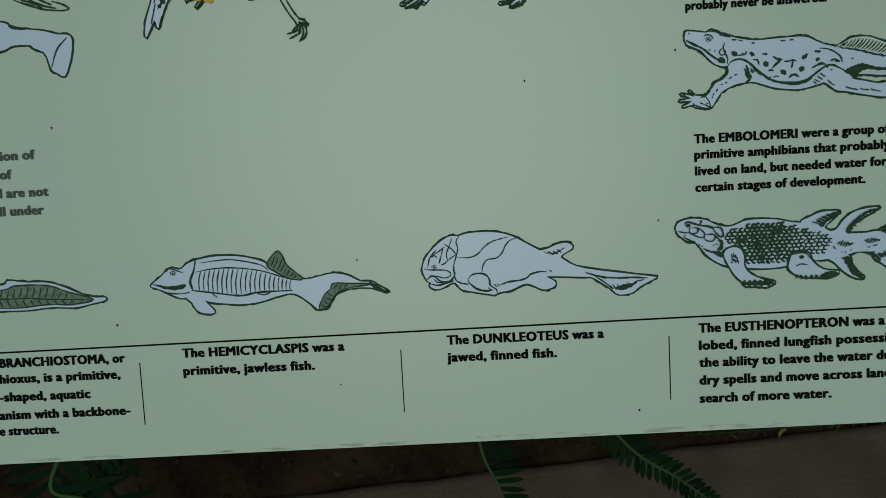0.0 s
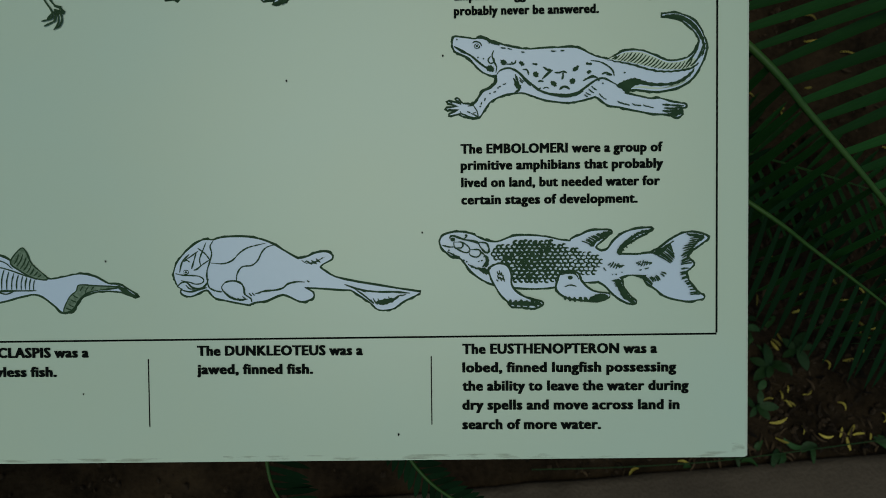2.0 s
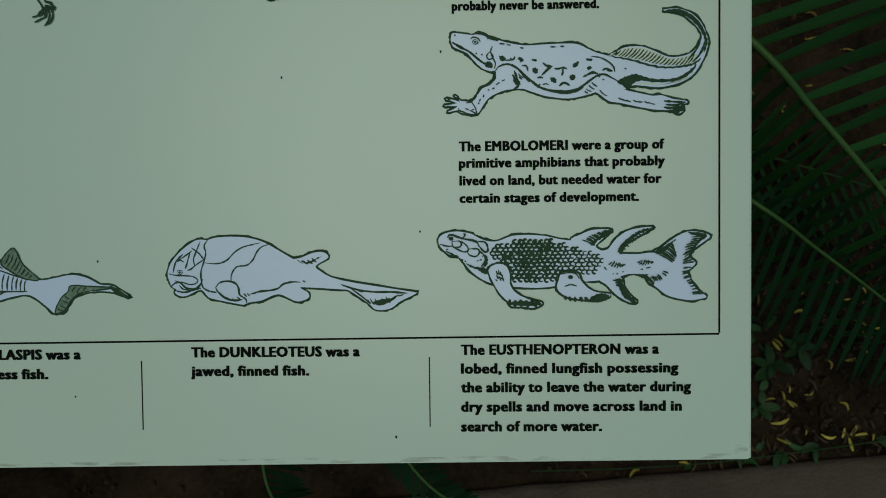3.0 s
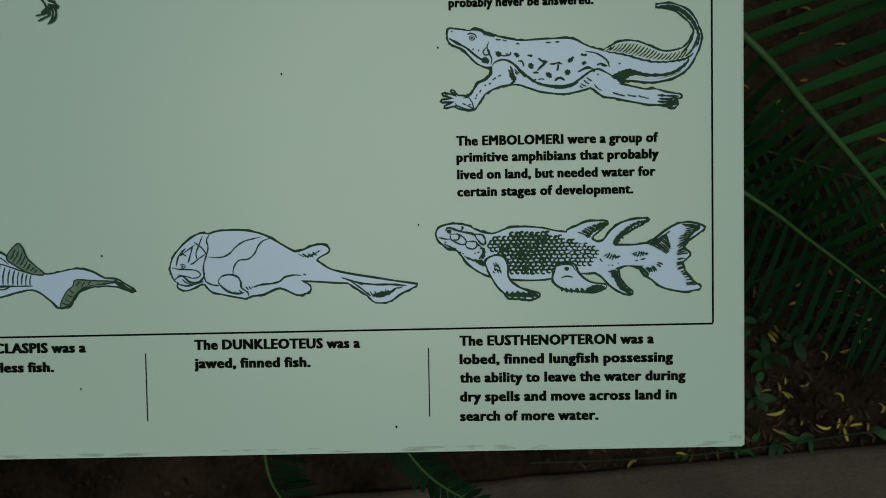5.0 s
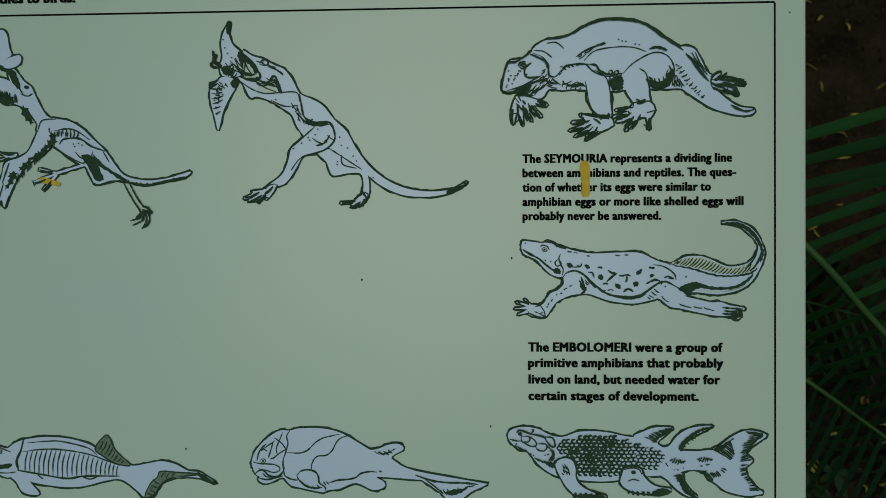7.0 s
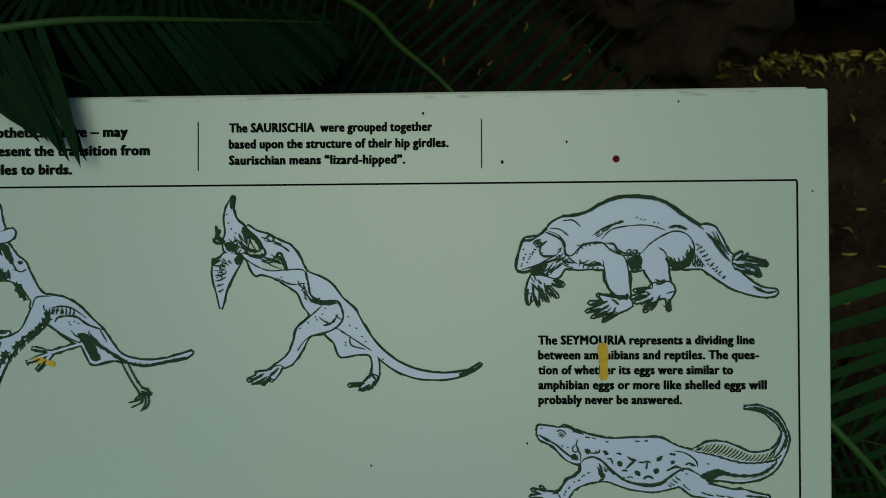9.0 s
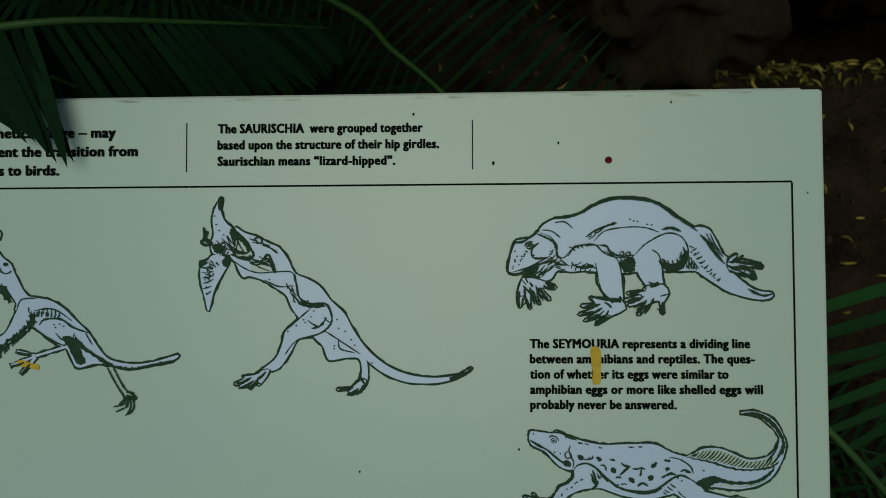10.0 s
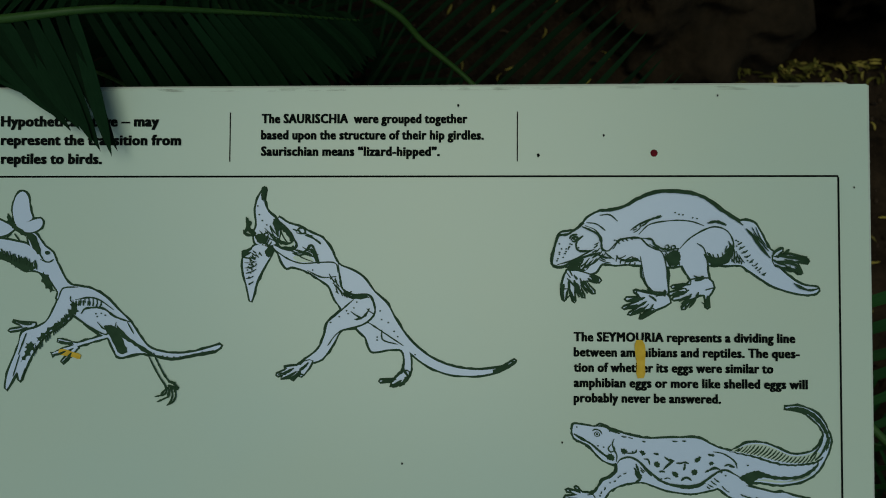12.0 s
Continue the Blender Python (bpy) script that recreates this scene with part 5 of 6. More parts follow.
fig.line([(-674.1, 46.7), (-661.8, 41.5), (-650.4, 40.3), (-642.2, 41.3)])
fig.line([(-662.6, 59.9), (-658.9, 62.7), (-646.5, 58.4)])
fig.hatch([(-631.5, 59.1, -634, 42.5), (-627.4, 59.3, -629.9, 41.6), (-623.2, 60, -625.8, 40.9), (-619, 60.3, -621.8, 40.1), (-614.8, 60.5, -617.7, 39.4), (-610.7, 60.5, -613.6, 38.7), (-606.6, 60.6, -609.5, 38.1), (-602.5, 60.4, -605.4, 37.7), (-598.4, 59.7, -601.3, 37.5), (-594.3, 59, -597.1, 37.3), (-590.2, 58.4, -592.9, 38), (-586.2, 57.7, -588.8, 38.2)])
fig.hatch([(-582.1, 57.1, -584.6, 38.7), (-578.1, 56, -580.5, 39), (-574.1, 54.4, -576.3, 39.2), (-570, 53, -572.2, 39.2), (-566.3, 51.7, -568.1, 39.3), (-562.7, 50.6, -564.2, 39.3), (-559.3, 49.6, -560.8, 39.4), (-556, 48.5, -557.3, 39.2), (-552.9, 47.4, -553.9, 39)])
fig.hatch([(-569.5, 60.5, -565.5, 68.7), (-567.4, 58.6, -562.1, 68.5), (-564.5, 56.6, -559.3, 66.1), (-561.9, 55.1, -557.2, 63.1), (-559.3, 53.2, -555.2, 59.8), (-556.7, 51.7, -553.1, 56.8), (-553.6, 50.6, -550.1, 54.3), (-550.4, 49.6, -547.1, 51.7), (-512.7, 41.8, -515.3, 37.8), (-508.2, 41.6, -511.2, 36.5), (-503.7, 41.4, -506.1, 38.5), (-521.2, 34.7, -516.8, 32.2)])
fig.hatch([(-523, 30.9, -518.6, 28.9), (-525.1, 27.4, -520.7, 24.9), (-527.5, 24.3, -522.6, 22.7)])
fig.eye([(-656.2, 58.5)])
fig.line([(-583.8, 37.8), (-577, 35.8), (-570, 38.2)])
fig.line([(-622.8, 39), (-618.4, 35.5)])
fig.done()
fig = drawing('lancelet_drawing')
fig.fill([(-884, 50), (-859.5, 57), (-812.4, 55.1), (-804.9, 58.9), (-795.6, 58), (-786.3, 56.8), (-770, 56), (-756.4, 51.9), (-742.9, 45.5), (-729.4, 40.9), (-718.9, 40.2), (-719.1, 37.9), (-729.9, 35.6), (-746.5, 32.9), (-767.5, 34), (-791.2, 32.3), (-814.8, 32.7), (-819.9, 29.5), (-828.9, 33.4), (-850.1, 34.4), (-877.8, 41.6)])
fig.grey([(-872.2, 49.4), (-812.8, 51), (-798.3, 54.4), (-770.3, 53.5), (-752.1, 47.1), (-729.1, 39), (-748.6, 35.4), (-769.6, 36.4), (-800.4, 34.6), (-837.9, 37.8)])
fig.line([(-860.8, 45.4), (-813.7, 43.1), (-787.8, 42.8), (-766.8, 40.9), (-730.7, 39.1)])
fig.hatch([(-813.6, 44.3, -810.5, 50.4), (-807.8, 42.8, -804.6, 51), (-801.9, 43, -799.1, 51.7), (-796, 43.2, -792.9, 52.3), (-790.1, 43.4, -786.7, 52.9), (-784.2, 43.1, -780.9, 52.6), (-778.4, 42.8, -775.1, 52.4), (-772.6, 42.3, -769.3, 51.6), (-766.7, 41.8, -763.1, 50.4), (-760.9, 41.3, -757.2, 48.3), (-755.1, 40.8, -751.8, 46.1), (-813.7, 42.7, -810.9, 36)])
fig.hatch([(-806.7, 42.3, -803.8, 35.7), (-799.6, 42, -796.7, 35.8), (-792.6, 41.6, -789.7, 35.9), (-785.6, 41.3, -782.6, 36.1), (-778.6, 41, -775.5, 36.2), (-771.5, 40.6, -768.5, 36.3), (-764.5, 40.3, -760.7, 36.4), (-757.5, 40, -753.7, 36.5), (-749.4, 39.6, -746.1, 36.6)])
fig.done()
fig = drawing('limb_drawing')
fig.fill([(-826.5, 283.3), (-788.4, 281.8), (-779.3, 277.6), (-770, 275.2), (-751.3, 272.3), (-740.2, 268.9), (-728.1, 266.7), (-727.8, 255.3), (-731.3, 242.8), (-736.1, 233.5), (-741.5, 236), (-746.9, 240), (-751.3, 253.1), (-762.1, 259.3), (-763.8, 261.2), (-779, 261.7), (-790.9, 257.9), (-829.1, 259.7)])
fig.line([(-731, 265.6), (-740.5, 256.1), (-746.8, 240.9)])
fig.line([(-781.1, 278.7), (-777.5, 276.2), (-766.3, 274.5)], 1.5)
fig.line([(-763, 260.2), (-759.5, 256.4), (-752.1, 254.1)], 1.5)
fig.line([(-775, 300), (-767.8, 296.9), (-758.6, 293.6), (-749.4, 290.3), (-732.6, 288.3), (-727.1, 289.8), (-732.1, 293.4), (-741.2, 296.5)], 1.5)
fig.line([(-771.2, 300.7), (-756.5, 295.3), (-748.5, 290.2)], 1.5)
fig.line([(-763.6, 300.2), (-749.1, 293.4), (-738, 290.5)], 1.5)
fig.line([(-754.2, 299.6), (-741.5, 293.4)], 1.5)
fig.done()
fig = drawing('winged_drawing')
fig.fill([(-657.3, 393.4), (-660.7, 405.5), (-658.3, 416.6), (-652.9, 421), (-648.3, 416.6), (-646.4, 405.6), (-644.5, 399), (-651.1, 395.6)])
fig.fill([(-657.3, 393.4), (-646.6, 396.8), (-637.8, 399), (-635.9, 394.6), (-639.8, 389.7), (-648.7, 387.9)])
fig.fill([(-680.4, 401), (-671.3, 397.8), (-662.2, 393.4), (-657.7, 392.3), (-666.5, 385.6), (-679.9, 385.6)])
fig.dark([(-664.5, 396.7), (-665.1, 402.2), (-663.3, 402.2), (-658.9, 394.9), (-648.6, 386.8), (-650.4, 384.6), (-657.6, 389), (-661.8, 392.7)])
fig.line([(-660.9, 386.8), (-665.3, 383)])
fig.line([(-658.7, 386.8), (-654.1, 380.9)])
fig.fill([(-684.3, 381.2), (-670.9, 382.3), (-657.4, 380.2), (-646.1, 376.9), (-636.9, 366), (-633.5, 361.6), (-625.5, 355.1), (-632.2, 353.9), (-641.2, 357.2), (-647.9, 357.1), (-656.9, 361.5), (-663.7, 365.8), (-684.1, 371.9)])
fig.feather([(-636.6, 353.9), (-630.4, 352.8), (-625.2, 340.8), (-631.5, 343)])
fig.feather([(-675.1, 371.9), (-663.9, 370.7), (-657.1, 367.6), (-648.1, 366.4), (-640.8, 358.9), (-647.8, 356.2), (-656.9, 360.1), (-663.7, 364.5), (-675, 368.4)])
fig.fill([(-647.4, 383.5), (-641.9, 386.9), (-633.9, 377), (-627, 371.5), (-623.5, 363.8), (-614.2, 347.4), (-605.2, 344.2), (-594.1, 342.1), (-582.9, 335.6), (-573.8, 326.9), (-562.5, 316.1), (-553.4, 303.1), (-544.4, 294.5), (-526.8, 291), (-509.2, 292.7), (-489.6, 298.2), (-493.9, 293.9), (-513.5, 289.4), (-528.9, 287.1), (-544.4, 290.2), (-557.6, 291.2), (-570.8, 287.8), (-575.3, 294.3), (-579.9, 302.9), (-584.4, 305.1), (-597.9, 313.7), (-609.2, 322.3), (-621.7, 333.2), (-621.8, 339.7), (-627.6, 348.5), (-633.4, 358.3), (-641.5, 368.1)])
fig.fill([(-621.7, 333.2), (-618.6, 343), (-611.9, 344.2), (-608.9, 331.1), (-610.9, 320.1), (-617.9, 313.5), (-628.8, 306.9), (-635.3, 300.3), (-639.6, 293.7), (-644.9, 283.9), (-647, 278.4), (-651.2, 268.6), (-654.2, 275.1), (-662.1, 261.3), (-661.3, 273.9), (-654, 293.6), (-649.9, 306.7), (-637.8, 311.2), (-629.1, 317.8)])
fig.toes([(-658, 316.5), (-646.8, 315.1), (-639.7, 315.1), (-640.5, 311.6), (-648.9, 310), (-660, 307.7), (-660.5, 309.7), (-650.1, 311.5), (-656.8, 315)])
fig.limb([(-581.1, 304.7), (-593.2, 301.1), (-605.3, 297.5)])
fig.limb([(-605.7, 297.9), (-613.1, 299.6), (-620.7, 300.9)])
fig.limb([(-605.3, 297.1), (-615.2, 293.5), (-625, 289.5)])
fig.limb([(-605.2, 296.2), (-611.1, 289.6), (-616.7, 283.5)])
fig.feather([(-609.4, 333.2), (-604.8, 324.5), (-610.9, 320.1), (-617.9, 313.5), (-628.8, 306.9), (-635.3, 300.3), (-637.6, 302.5), (-628.9, 310.2), (-618, 317.9), (-611.9, 324.5)])
fig.feather([(-646.4, 298), (-639.7, 298.1), (-643.9, 289.3), (-650.5, 283.8), (-647.3, 291.5)])
fig.line([(-621.7, 333.2), (-618.5, 341.9), (-613, 343.7), (-605.2, 343.8)])
fig.line([(-607.2, 333.7), (-596.2, 335.5), (-587.2, 333.4), (-576, 325.8)])
fig.line([(-602.5, 322.4), (-598.2, 326.8), (-584.9, 326.9), (-574.8, 320.4), (-562.5, 316.1)], 1.5)
fig.line([(-609.2, 322.3), (-597.9, 313.7), (-583.3, 306.2), (-578.9, 308.4)])
fig.dark([(-583.5, 312.7), (-573.5, 311.7), (-566.6, 298.7), (-564.2, 292.2), (-570.8, 291), (-577.7, 302.9)])
fig.dark([(-573.5, 313.9), (-562.3, 303.1), (-547.7, 294.1), (-543.3, 290.2), (-551, 292.3), (-560, 298.7), (-568.9, 304.1)])
fig.line([(-579.9, 302.9), (-570.8, 287.8), (-546.6, 291.9)])
fig.line([(-589.1, 315.9), (-583.4, 310.5), (-575.7, 310.6), (-573.6, 316)])
fig.line([(-564.7, 316.1), (-559, 306.4)])
fig.dark([(-646.8, 385.3), (-641.9, 385.8), (-636.6, 372.1), (-642.1, 374.3)])
fig.line([(-636.9, 366), (-630.2, 363.8), (-625.8, 366)])
fig.line([(-639.4, 373.7), (-633.6, 364.9), (-630.2, 363.8)])
fig.dots([(-631.5, 371.5), (-590.3, 322.5), (-585.9, 322.9), (-582.6, 321.4), (-589.2, 320.3)])
fig.line([(-544.4, 290.2), (-528.9, 287.1), (-513.5, 289.4), (-493.9, 293.9)], 1.5)
fig.line([(-611.3, 336.5), (-611.2, 333.2), (-608.2, 330)])
fig.hatch([(-602.8, 334.4, -602.3, 331.1), (-599.5, 335.1, -598.9, 331.1), (-596.2, 335.1, -595.6, 331.2), (-592.8, 334.7, -592.1, 330.7), (-589.5, 333.8, -588.9, 330.1), (-586.1, 332.5, -585.8, 329)])
fig.line([(-647, 278.4), (-650.1, 268.6)])
fig.line([(-646.6, 306.8), (-652.8, 289.3)])
fig.line([(-651.7, 289.3), (-656.8, 271.8)])
fig.comb([(-610.2, 330.4), (-618.4, 319.6), (-630.2, 307.7), (-641.9, 295.7)], [(-607.6, 322.1), (-617, 311.3), (-628.8, 300.6), (-641.7, 286.2)], 18)
fig.comb([(-606.6, 334), (-597, 334), (-584.8, 329.8)], [(-607, 328.7), (-596.9, 328.8), (-586, 327.5)], 9)
fig.hatch([(-529.5, 264.9, -522.3, 262.6), (-530.8, 266, -521.6, 264.2), (-529.5, 264.9, -536.6, 257.7), (-528.3, 263.7, -530.6, 256.6), (-655.8, 316.5, -642.4, 313.5), (-659.2, 307.9, -646, 311.1), (-624.9, 289.2, -614.1, 292.4), (-617, 282.9, -609.3, 291.3), (-620.3, 300.6, -608.2, 298.8)], 0.95)
fig.spots([(-631, 371.3)])
fig.dark([(-647.8, 385.1), (-641.8, 385.8), (-637.9, 376.7), (-636.5, 369.6), (-641.5, 373.1)])
fig.comb([(-670.7, 375.4), (-660.9, 373), (-648.7, 369.5), (-638.8, 364.8)], [(-668.1, 369.4), (-659.5, 364.7), (-648.4, 361.1), (-636.2, 356.4)], 12)
fig.comb([(-543.2, 291.8), (-528.8, 289.1), (-514.5, 290.2), (-500.2, 294.1)], [(-542, 289), (-527.6, 286.8), (-513.2, 287.8), (-499, 292.2)], 9)
fig.line([(-547.7, 290.9), (-542.5, 281), (-537.3, 272.1), (-533, 265.8), (-531.5, 260)], 1.3)
fig.line([(-543.1, 291.9), (-538.4, 282.4), (-534.1, 274.8), (-529.9, 269.5), (-524.4, 268.2)], 1.3)
fig.line([(-530.8, 269), (-526.2, 267.7), (-522, 263.2)], 1.8)
fig.line([(-531.6, 264.9), (-532.4, 259.5), (-537, 257.7), (-541.1, 256.8)], 1.4)
fig.line([(-530.2, 264.1), (-529.7, 257.8), (-534.2, 255), (-539.2, 252.7)], 1.4)
fig.line([(-528.4, 265), (-526.9, 258.7), (-528.2, 253.3), (-531.3, 249.7)], 1.4)
fig.line([(-526.2, 265.9), (-524.2, 258.7), (-525.9, 253.3), (-529.5, 250.6)], 1.4)
fig.done()
caption('caption', 7.6, [
    (-458.5, 477.0, 166.1, 'The SAURISCHIA  were grouped together'),
    (-458.8, 463.8, 179.6, 'based upon the structure of their hip girdles.'),
    (-458.7, 450.6, 144.3, 'Saurischian means “lizard-hipped”.'),
])
caption('caption', 8.6, [
    (-672.4, 474.3, 130.4, 'Hypothetical Stage – may'),
    (-672.0, 459.0, 148.3, 'represent the transition from'),
    (-671.6, 443.7, 83.4, 'reptiles to birds.'),
])
caption('caption', 7.4, [
    (-207.9, 303.7, 173.0, 'The SEYMOURIA represents a dividing line'),
    (-207.9, 291.8, 176.4, 'between amphibians and reptiles. The ques-'),
    (-207.9, 279.8, 155.8, 'tion of whether its eggs were similar to'),
    (-207.9, 267.8, 182.3, 'amphibian eggs or more like shelled eggs will'),
    (-207.9, 255.9, 115.0, 'probably never be answered.'),
])
caption('caption', 7.8, [
    (-203.5, 146.1, 160.8, 'The EMBOLOMERI were a group of'),
    (-203.6, 133.1, 161.3, 'primitive amphibians that probably'),
    (-203.3, 119.3, 158.4, 'lived on land, but needed water for'),
    (-203.4, 105.5, 140.9, 'certain stages of development.'),
])
caption('caption', 8.3, [
    (-420.0, -15.6, 135.9, 'The DUNKLEOTEUS was a'),
    (-420.4, -30.7, 95.5, 'jawed, finned fish.'),
])
caption('caption', 8.3, [
    (-203.6, -15.1, 156.5, 'The EUSTHENOPTERON was a'),
    (-203.7, -30.1, 171.8, 'lobed, finned lungfish possessing'),
    (-203.8, -45.1, 181.7, 'the ability to leave the water during'),
    (-204.0, -60.6, 174.7, 'dry spells and move across land in'),
    (-204.1, -76.5, 112.0, 'search of more water.'),
])
caption('caption', 8.3, [
    (-654.2, -16.5, 144.5, 'The HEMICYCLASPIS was a'),
    (-654.5, -32.3, 117.7, 'primitive, jawless fish.'),
])
caption('caption', 8.3, [
    (-820.2, -18.2, 114.4, 'BRANCHIOSTOMA, or'),
    (-821.7, -32.6, 110.4, 'hioxus, is a primitive,'),
    (-823.4, -49.0, 83.4, '-shaped, aquatic'),
    (-825.2, -65.6, 120.1, 'anism with a backbone-'),
    (-826.7, -80.1, 54.8, 'e structure.'),
])
caption('side_text', 8.3, [
    (-800.8, 164.5, 31.8, 'ion of'),
    (-802.5, 148.4, 11.1, 'of'),
    (-804.2, 132.2, 44.1, 'l are not'),
    (-805.9, 116.4, 40.1, 'll under'),
], GREY_INK)

# ---- wear on the panel ----
specks = ((-236, 451, 1.4), (-184, 467, 1), (-300, 491, 1.1), (-94, 499, .8), (-343, 206, .9), (-217, 224, .9), (-235, 83, .8), (-494, 62, .8), (-515, -47, .7), (-256, -81, 1), (-752, 190, .9), (-710, 15, 1), (12, 426, .7))
for x, y, r in specks:
    bm = bmesh.new()
    bm.faces.new([bm.verts.new(((x + r * math.cos(k) * (0.6 if k > 3 else 1)) / 1000, (y + r * 1.2 * math.sin(k)) / 1000, 0.0006)) for k in np.arange(0, 6.2, 0.8)])
    part("speck", bm, BLACK, sign, "small dark speck of dirt")
for x0, y0, x1, y1 in ((-0.40, LOW + 0.0012, RIGHT - 0.002, LOW + 0.005), (LEFT + 0.1, LOW + 0.0012, -0.45, LOW + 0.004), (-0.19, HIGH - 0.0045, RIGHT - 0.02, HIGH - 0.0012), (-0.6, HIGH - 0.0035, -0.2, HIGH - 0.0012), (RIGHT - 0.012, LOW + 0.001, RIGHT - 0.0018, LOW + 0.012)):
    bm = bmesh.new()
    bm.faces.new([bm.verts.new((x, y, 0.0006)) for x, y in ((x0, y0), (x1, y0), (x1, y1), (x0, y1))])
    cut(bm)
    part("grime", bm, GRIME, sign, "patchy grey-green grime along the edge")
bm = bmesh.new()
bmesh.ops.create_cone(bm, cap_ends=True, segments=9, radius1=0.0030, radius2=0.0022, depth=0.001)
spot = tagged(part("red_spot", bm, RED), "small dark red spot stuck on the panel", "seed")
spot.matrix_world = sign.matrix_world @ pose(-0.1441, 0.453, 0.0006)


def petal(length, width, m, bend, label):
    """A narrow fallen petal with a raised middle and uneven rim."""
    bm = bmesh.new()
    rows = []
    for i in range(9):
        s = i / 8
        w = width * (0.88 + 0.12 * math.sin(7 * s)) * (1 if 0 < i < 8 else 0.6)
        rows.append([bm.verts.new((bend * math.sin(math.pi * s) + k * w / 2, (0.5 - s) * length, 0.0009 + 0.0002 * (1 - abs(k)))) for k in (-1, 0, 1)])
    for a, b in zip(rows, rows[1:]):
        for k in range(2):
            bm.faces.new((a[k], b[k], b[k + 1], a[k + 1]))
    ob = part("petal", bm, YELLOW, smooth=True)
    ob.matrix_world = sign.matrix_world @ m
    tagged(ob, label, "petal", "fallen petals")


petal(0.0300, 0.0084, pose(-0.156, 0.290, 0, 0, 0, 2), 0.0006, "narrow yellow petal lying on the printed text")
petal(0.0185, 0.0052, pose(-0.611, 0.290, 0, 0, 0, 76), 0.0004, "small yellow petal lying on a printed drawing")


# ---- cycads ----
def leaflet_mesh(name, droop, twist, material):
    """A stiff pointed leaflet one metre long, folded along its midrib; scaled to size where it is used."""
    bm = bmesh.new()
    rows = []
    for i in range(8):
        s = i / 7
        w = 0.5 * (0.55 + 1.6 * s - 1.2 * s * s) * (1 - s ** 5) + 0.004
        z = -droop * s * s
        a = twist * s
        rows.append([bm.verts.new((s, k * w * math.cos(a), z * 1.0 + k * w * math.sin(a) * 0.02 + (0.015 * w if k else 0))) for k in (-1, 0, 1)])
    for a, b in zip(rows, rows[1:]):
        for k in range(2):
            bm.faces.new((a[k], b[k], b[k + 1], a[k + 1]))
    me = bpy.data.meshes.new(name)
    bm.to_mesh(me)
    bm.free()
    me.materials.append(material)
    me.shade_smooth()
    return me


LEAFLETS, SHADE_LEAFLETS = ([leaflet_mesh("leaflet", d, t, m) for d, t in ((0.02, 0.1), (0.06, -0.15), (0.10, 0.2), (0.0, -0.1))] for m in (LEAF, SHADELEAF))


def frond(plant, spine, normal, length, width, gap, angles, sides=(1, -1), thick=0.006, start=0.12, droop=(0.0, 0.0), ends=(0.6, 0.35), tips=None, leaves=LEAFLETS):
    """A feather leaf: a tapered stalk and rows of leaflets. spine and normal are in the sign's frame, base first."""
    line = spline(spine, 10)
    n = len(line)
    stalk = part("frond", tube(bmesh.new(), line, [thick * (1 - 0.75 * i / (n - 1)) for i in range(n)]), RACHIS, plant, "arching green feather leaf", smooth=True)
    cum = np.concatenate([[0], np.cumsum([np.linalg.norm(b - a) for a, b in zip(line, line[1:])])])
    total, up = cum[-1], Vector(normal).normalized()
    s = total * start
    while s < total:
        f = s / total
        i = min(int(np.searchsorted(cum, s)), n - 1)
        p, t = Vector(line[i]), Vector(line[i] - line[max(i - 1, 0)]).normalized()
        if i:
            k = (s - cum[i - 1]) / (cum[i] - cum[i - 1])
            p = Vector(line[i - 1] * (1 - k) + line[i] * k)
        for side in sides:
            a = radians(angles[0] + (angles[1] - angles[0]) * f + random.uniform(-3, 3))
            out = up.cross(t).normalized() * side
            d = (t * math.cos(a) + out * math.sin(a) + up * (random.uniform(-0.06, 0.06) - droop[side < 0])).normalized()
            hang = 0
            if tips and side == tips[4] and tips[2] < f < tips[3]:
                k = (f - tips[2]) / (tips[3] - tips[2])
                d = Vector(tips[0]).lerp(Vector(tips[1]), k)
                d.z = tips[0][2] + (tips[1][2] - tips[0][2]) * k ** tips[5]
                d += Vector((random.uniform(-0.004, 0.004), 0, random.uniform(-0.006, 0.004))) - p
                hang = d.length
                d.normalize()
            flat = up.cross(d).normalized()
            reach = length * (ends[0] + (1 - ends[0]) * min(1, f * 3)) * (1 - (1 - ends[1]) * max(0, (f - 0.6) / 0.4) ** 2) * random.uniform(0.93, 1.05)
            reach = hang or reach
            leaf = new("leaflet", random.choice(leaves))
            leaf.parent = stalk
            axes = Matrix((d * reach, flat * width * (1.25 if hang else 1.0), d.cross(flat) * reach)).transposed().to_4x4()
            leaf.matrix_basis = Matrix.Translation(p) @ axes
        s += gap * random.uniform(0.92, 1.08)
    return stalk


def cycad(crown, label):
    """An empty in the sign's frame whose fronds are its parts, over a short scaly trunk."""
    plant = new("cycad")
    plant.matrix_world = LAID
    tagged(plant, label, "cycad")
    top = LAID @ Vector(crown)
    low = Vector((top.x, top.y, bed_height(top.x, top.y) - 0.03))
    bm = bmesh.new()
    line = spline([LAID.inverted() @ low, LAID.inverted() @ (low * 0.5 + top * 0.5), Vector(crown)], 6)
    tube(bm, line, [0.05 + 0.012 * (i % 2) for i in range(len(line))], 14)
    part("trunk", bm, TRUNK, plant, "short scaly brown trunk")
    return plant


FRONT = (0, -1, 0.15)
crown = (0.02, 0.84, 1.78)
plant = cycad(crown, "green cycad growing under and behind the sign")
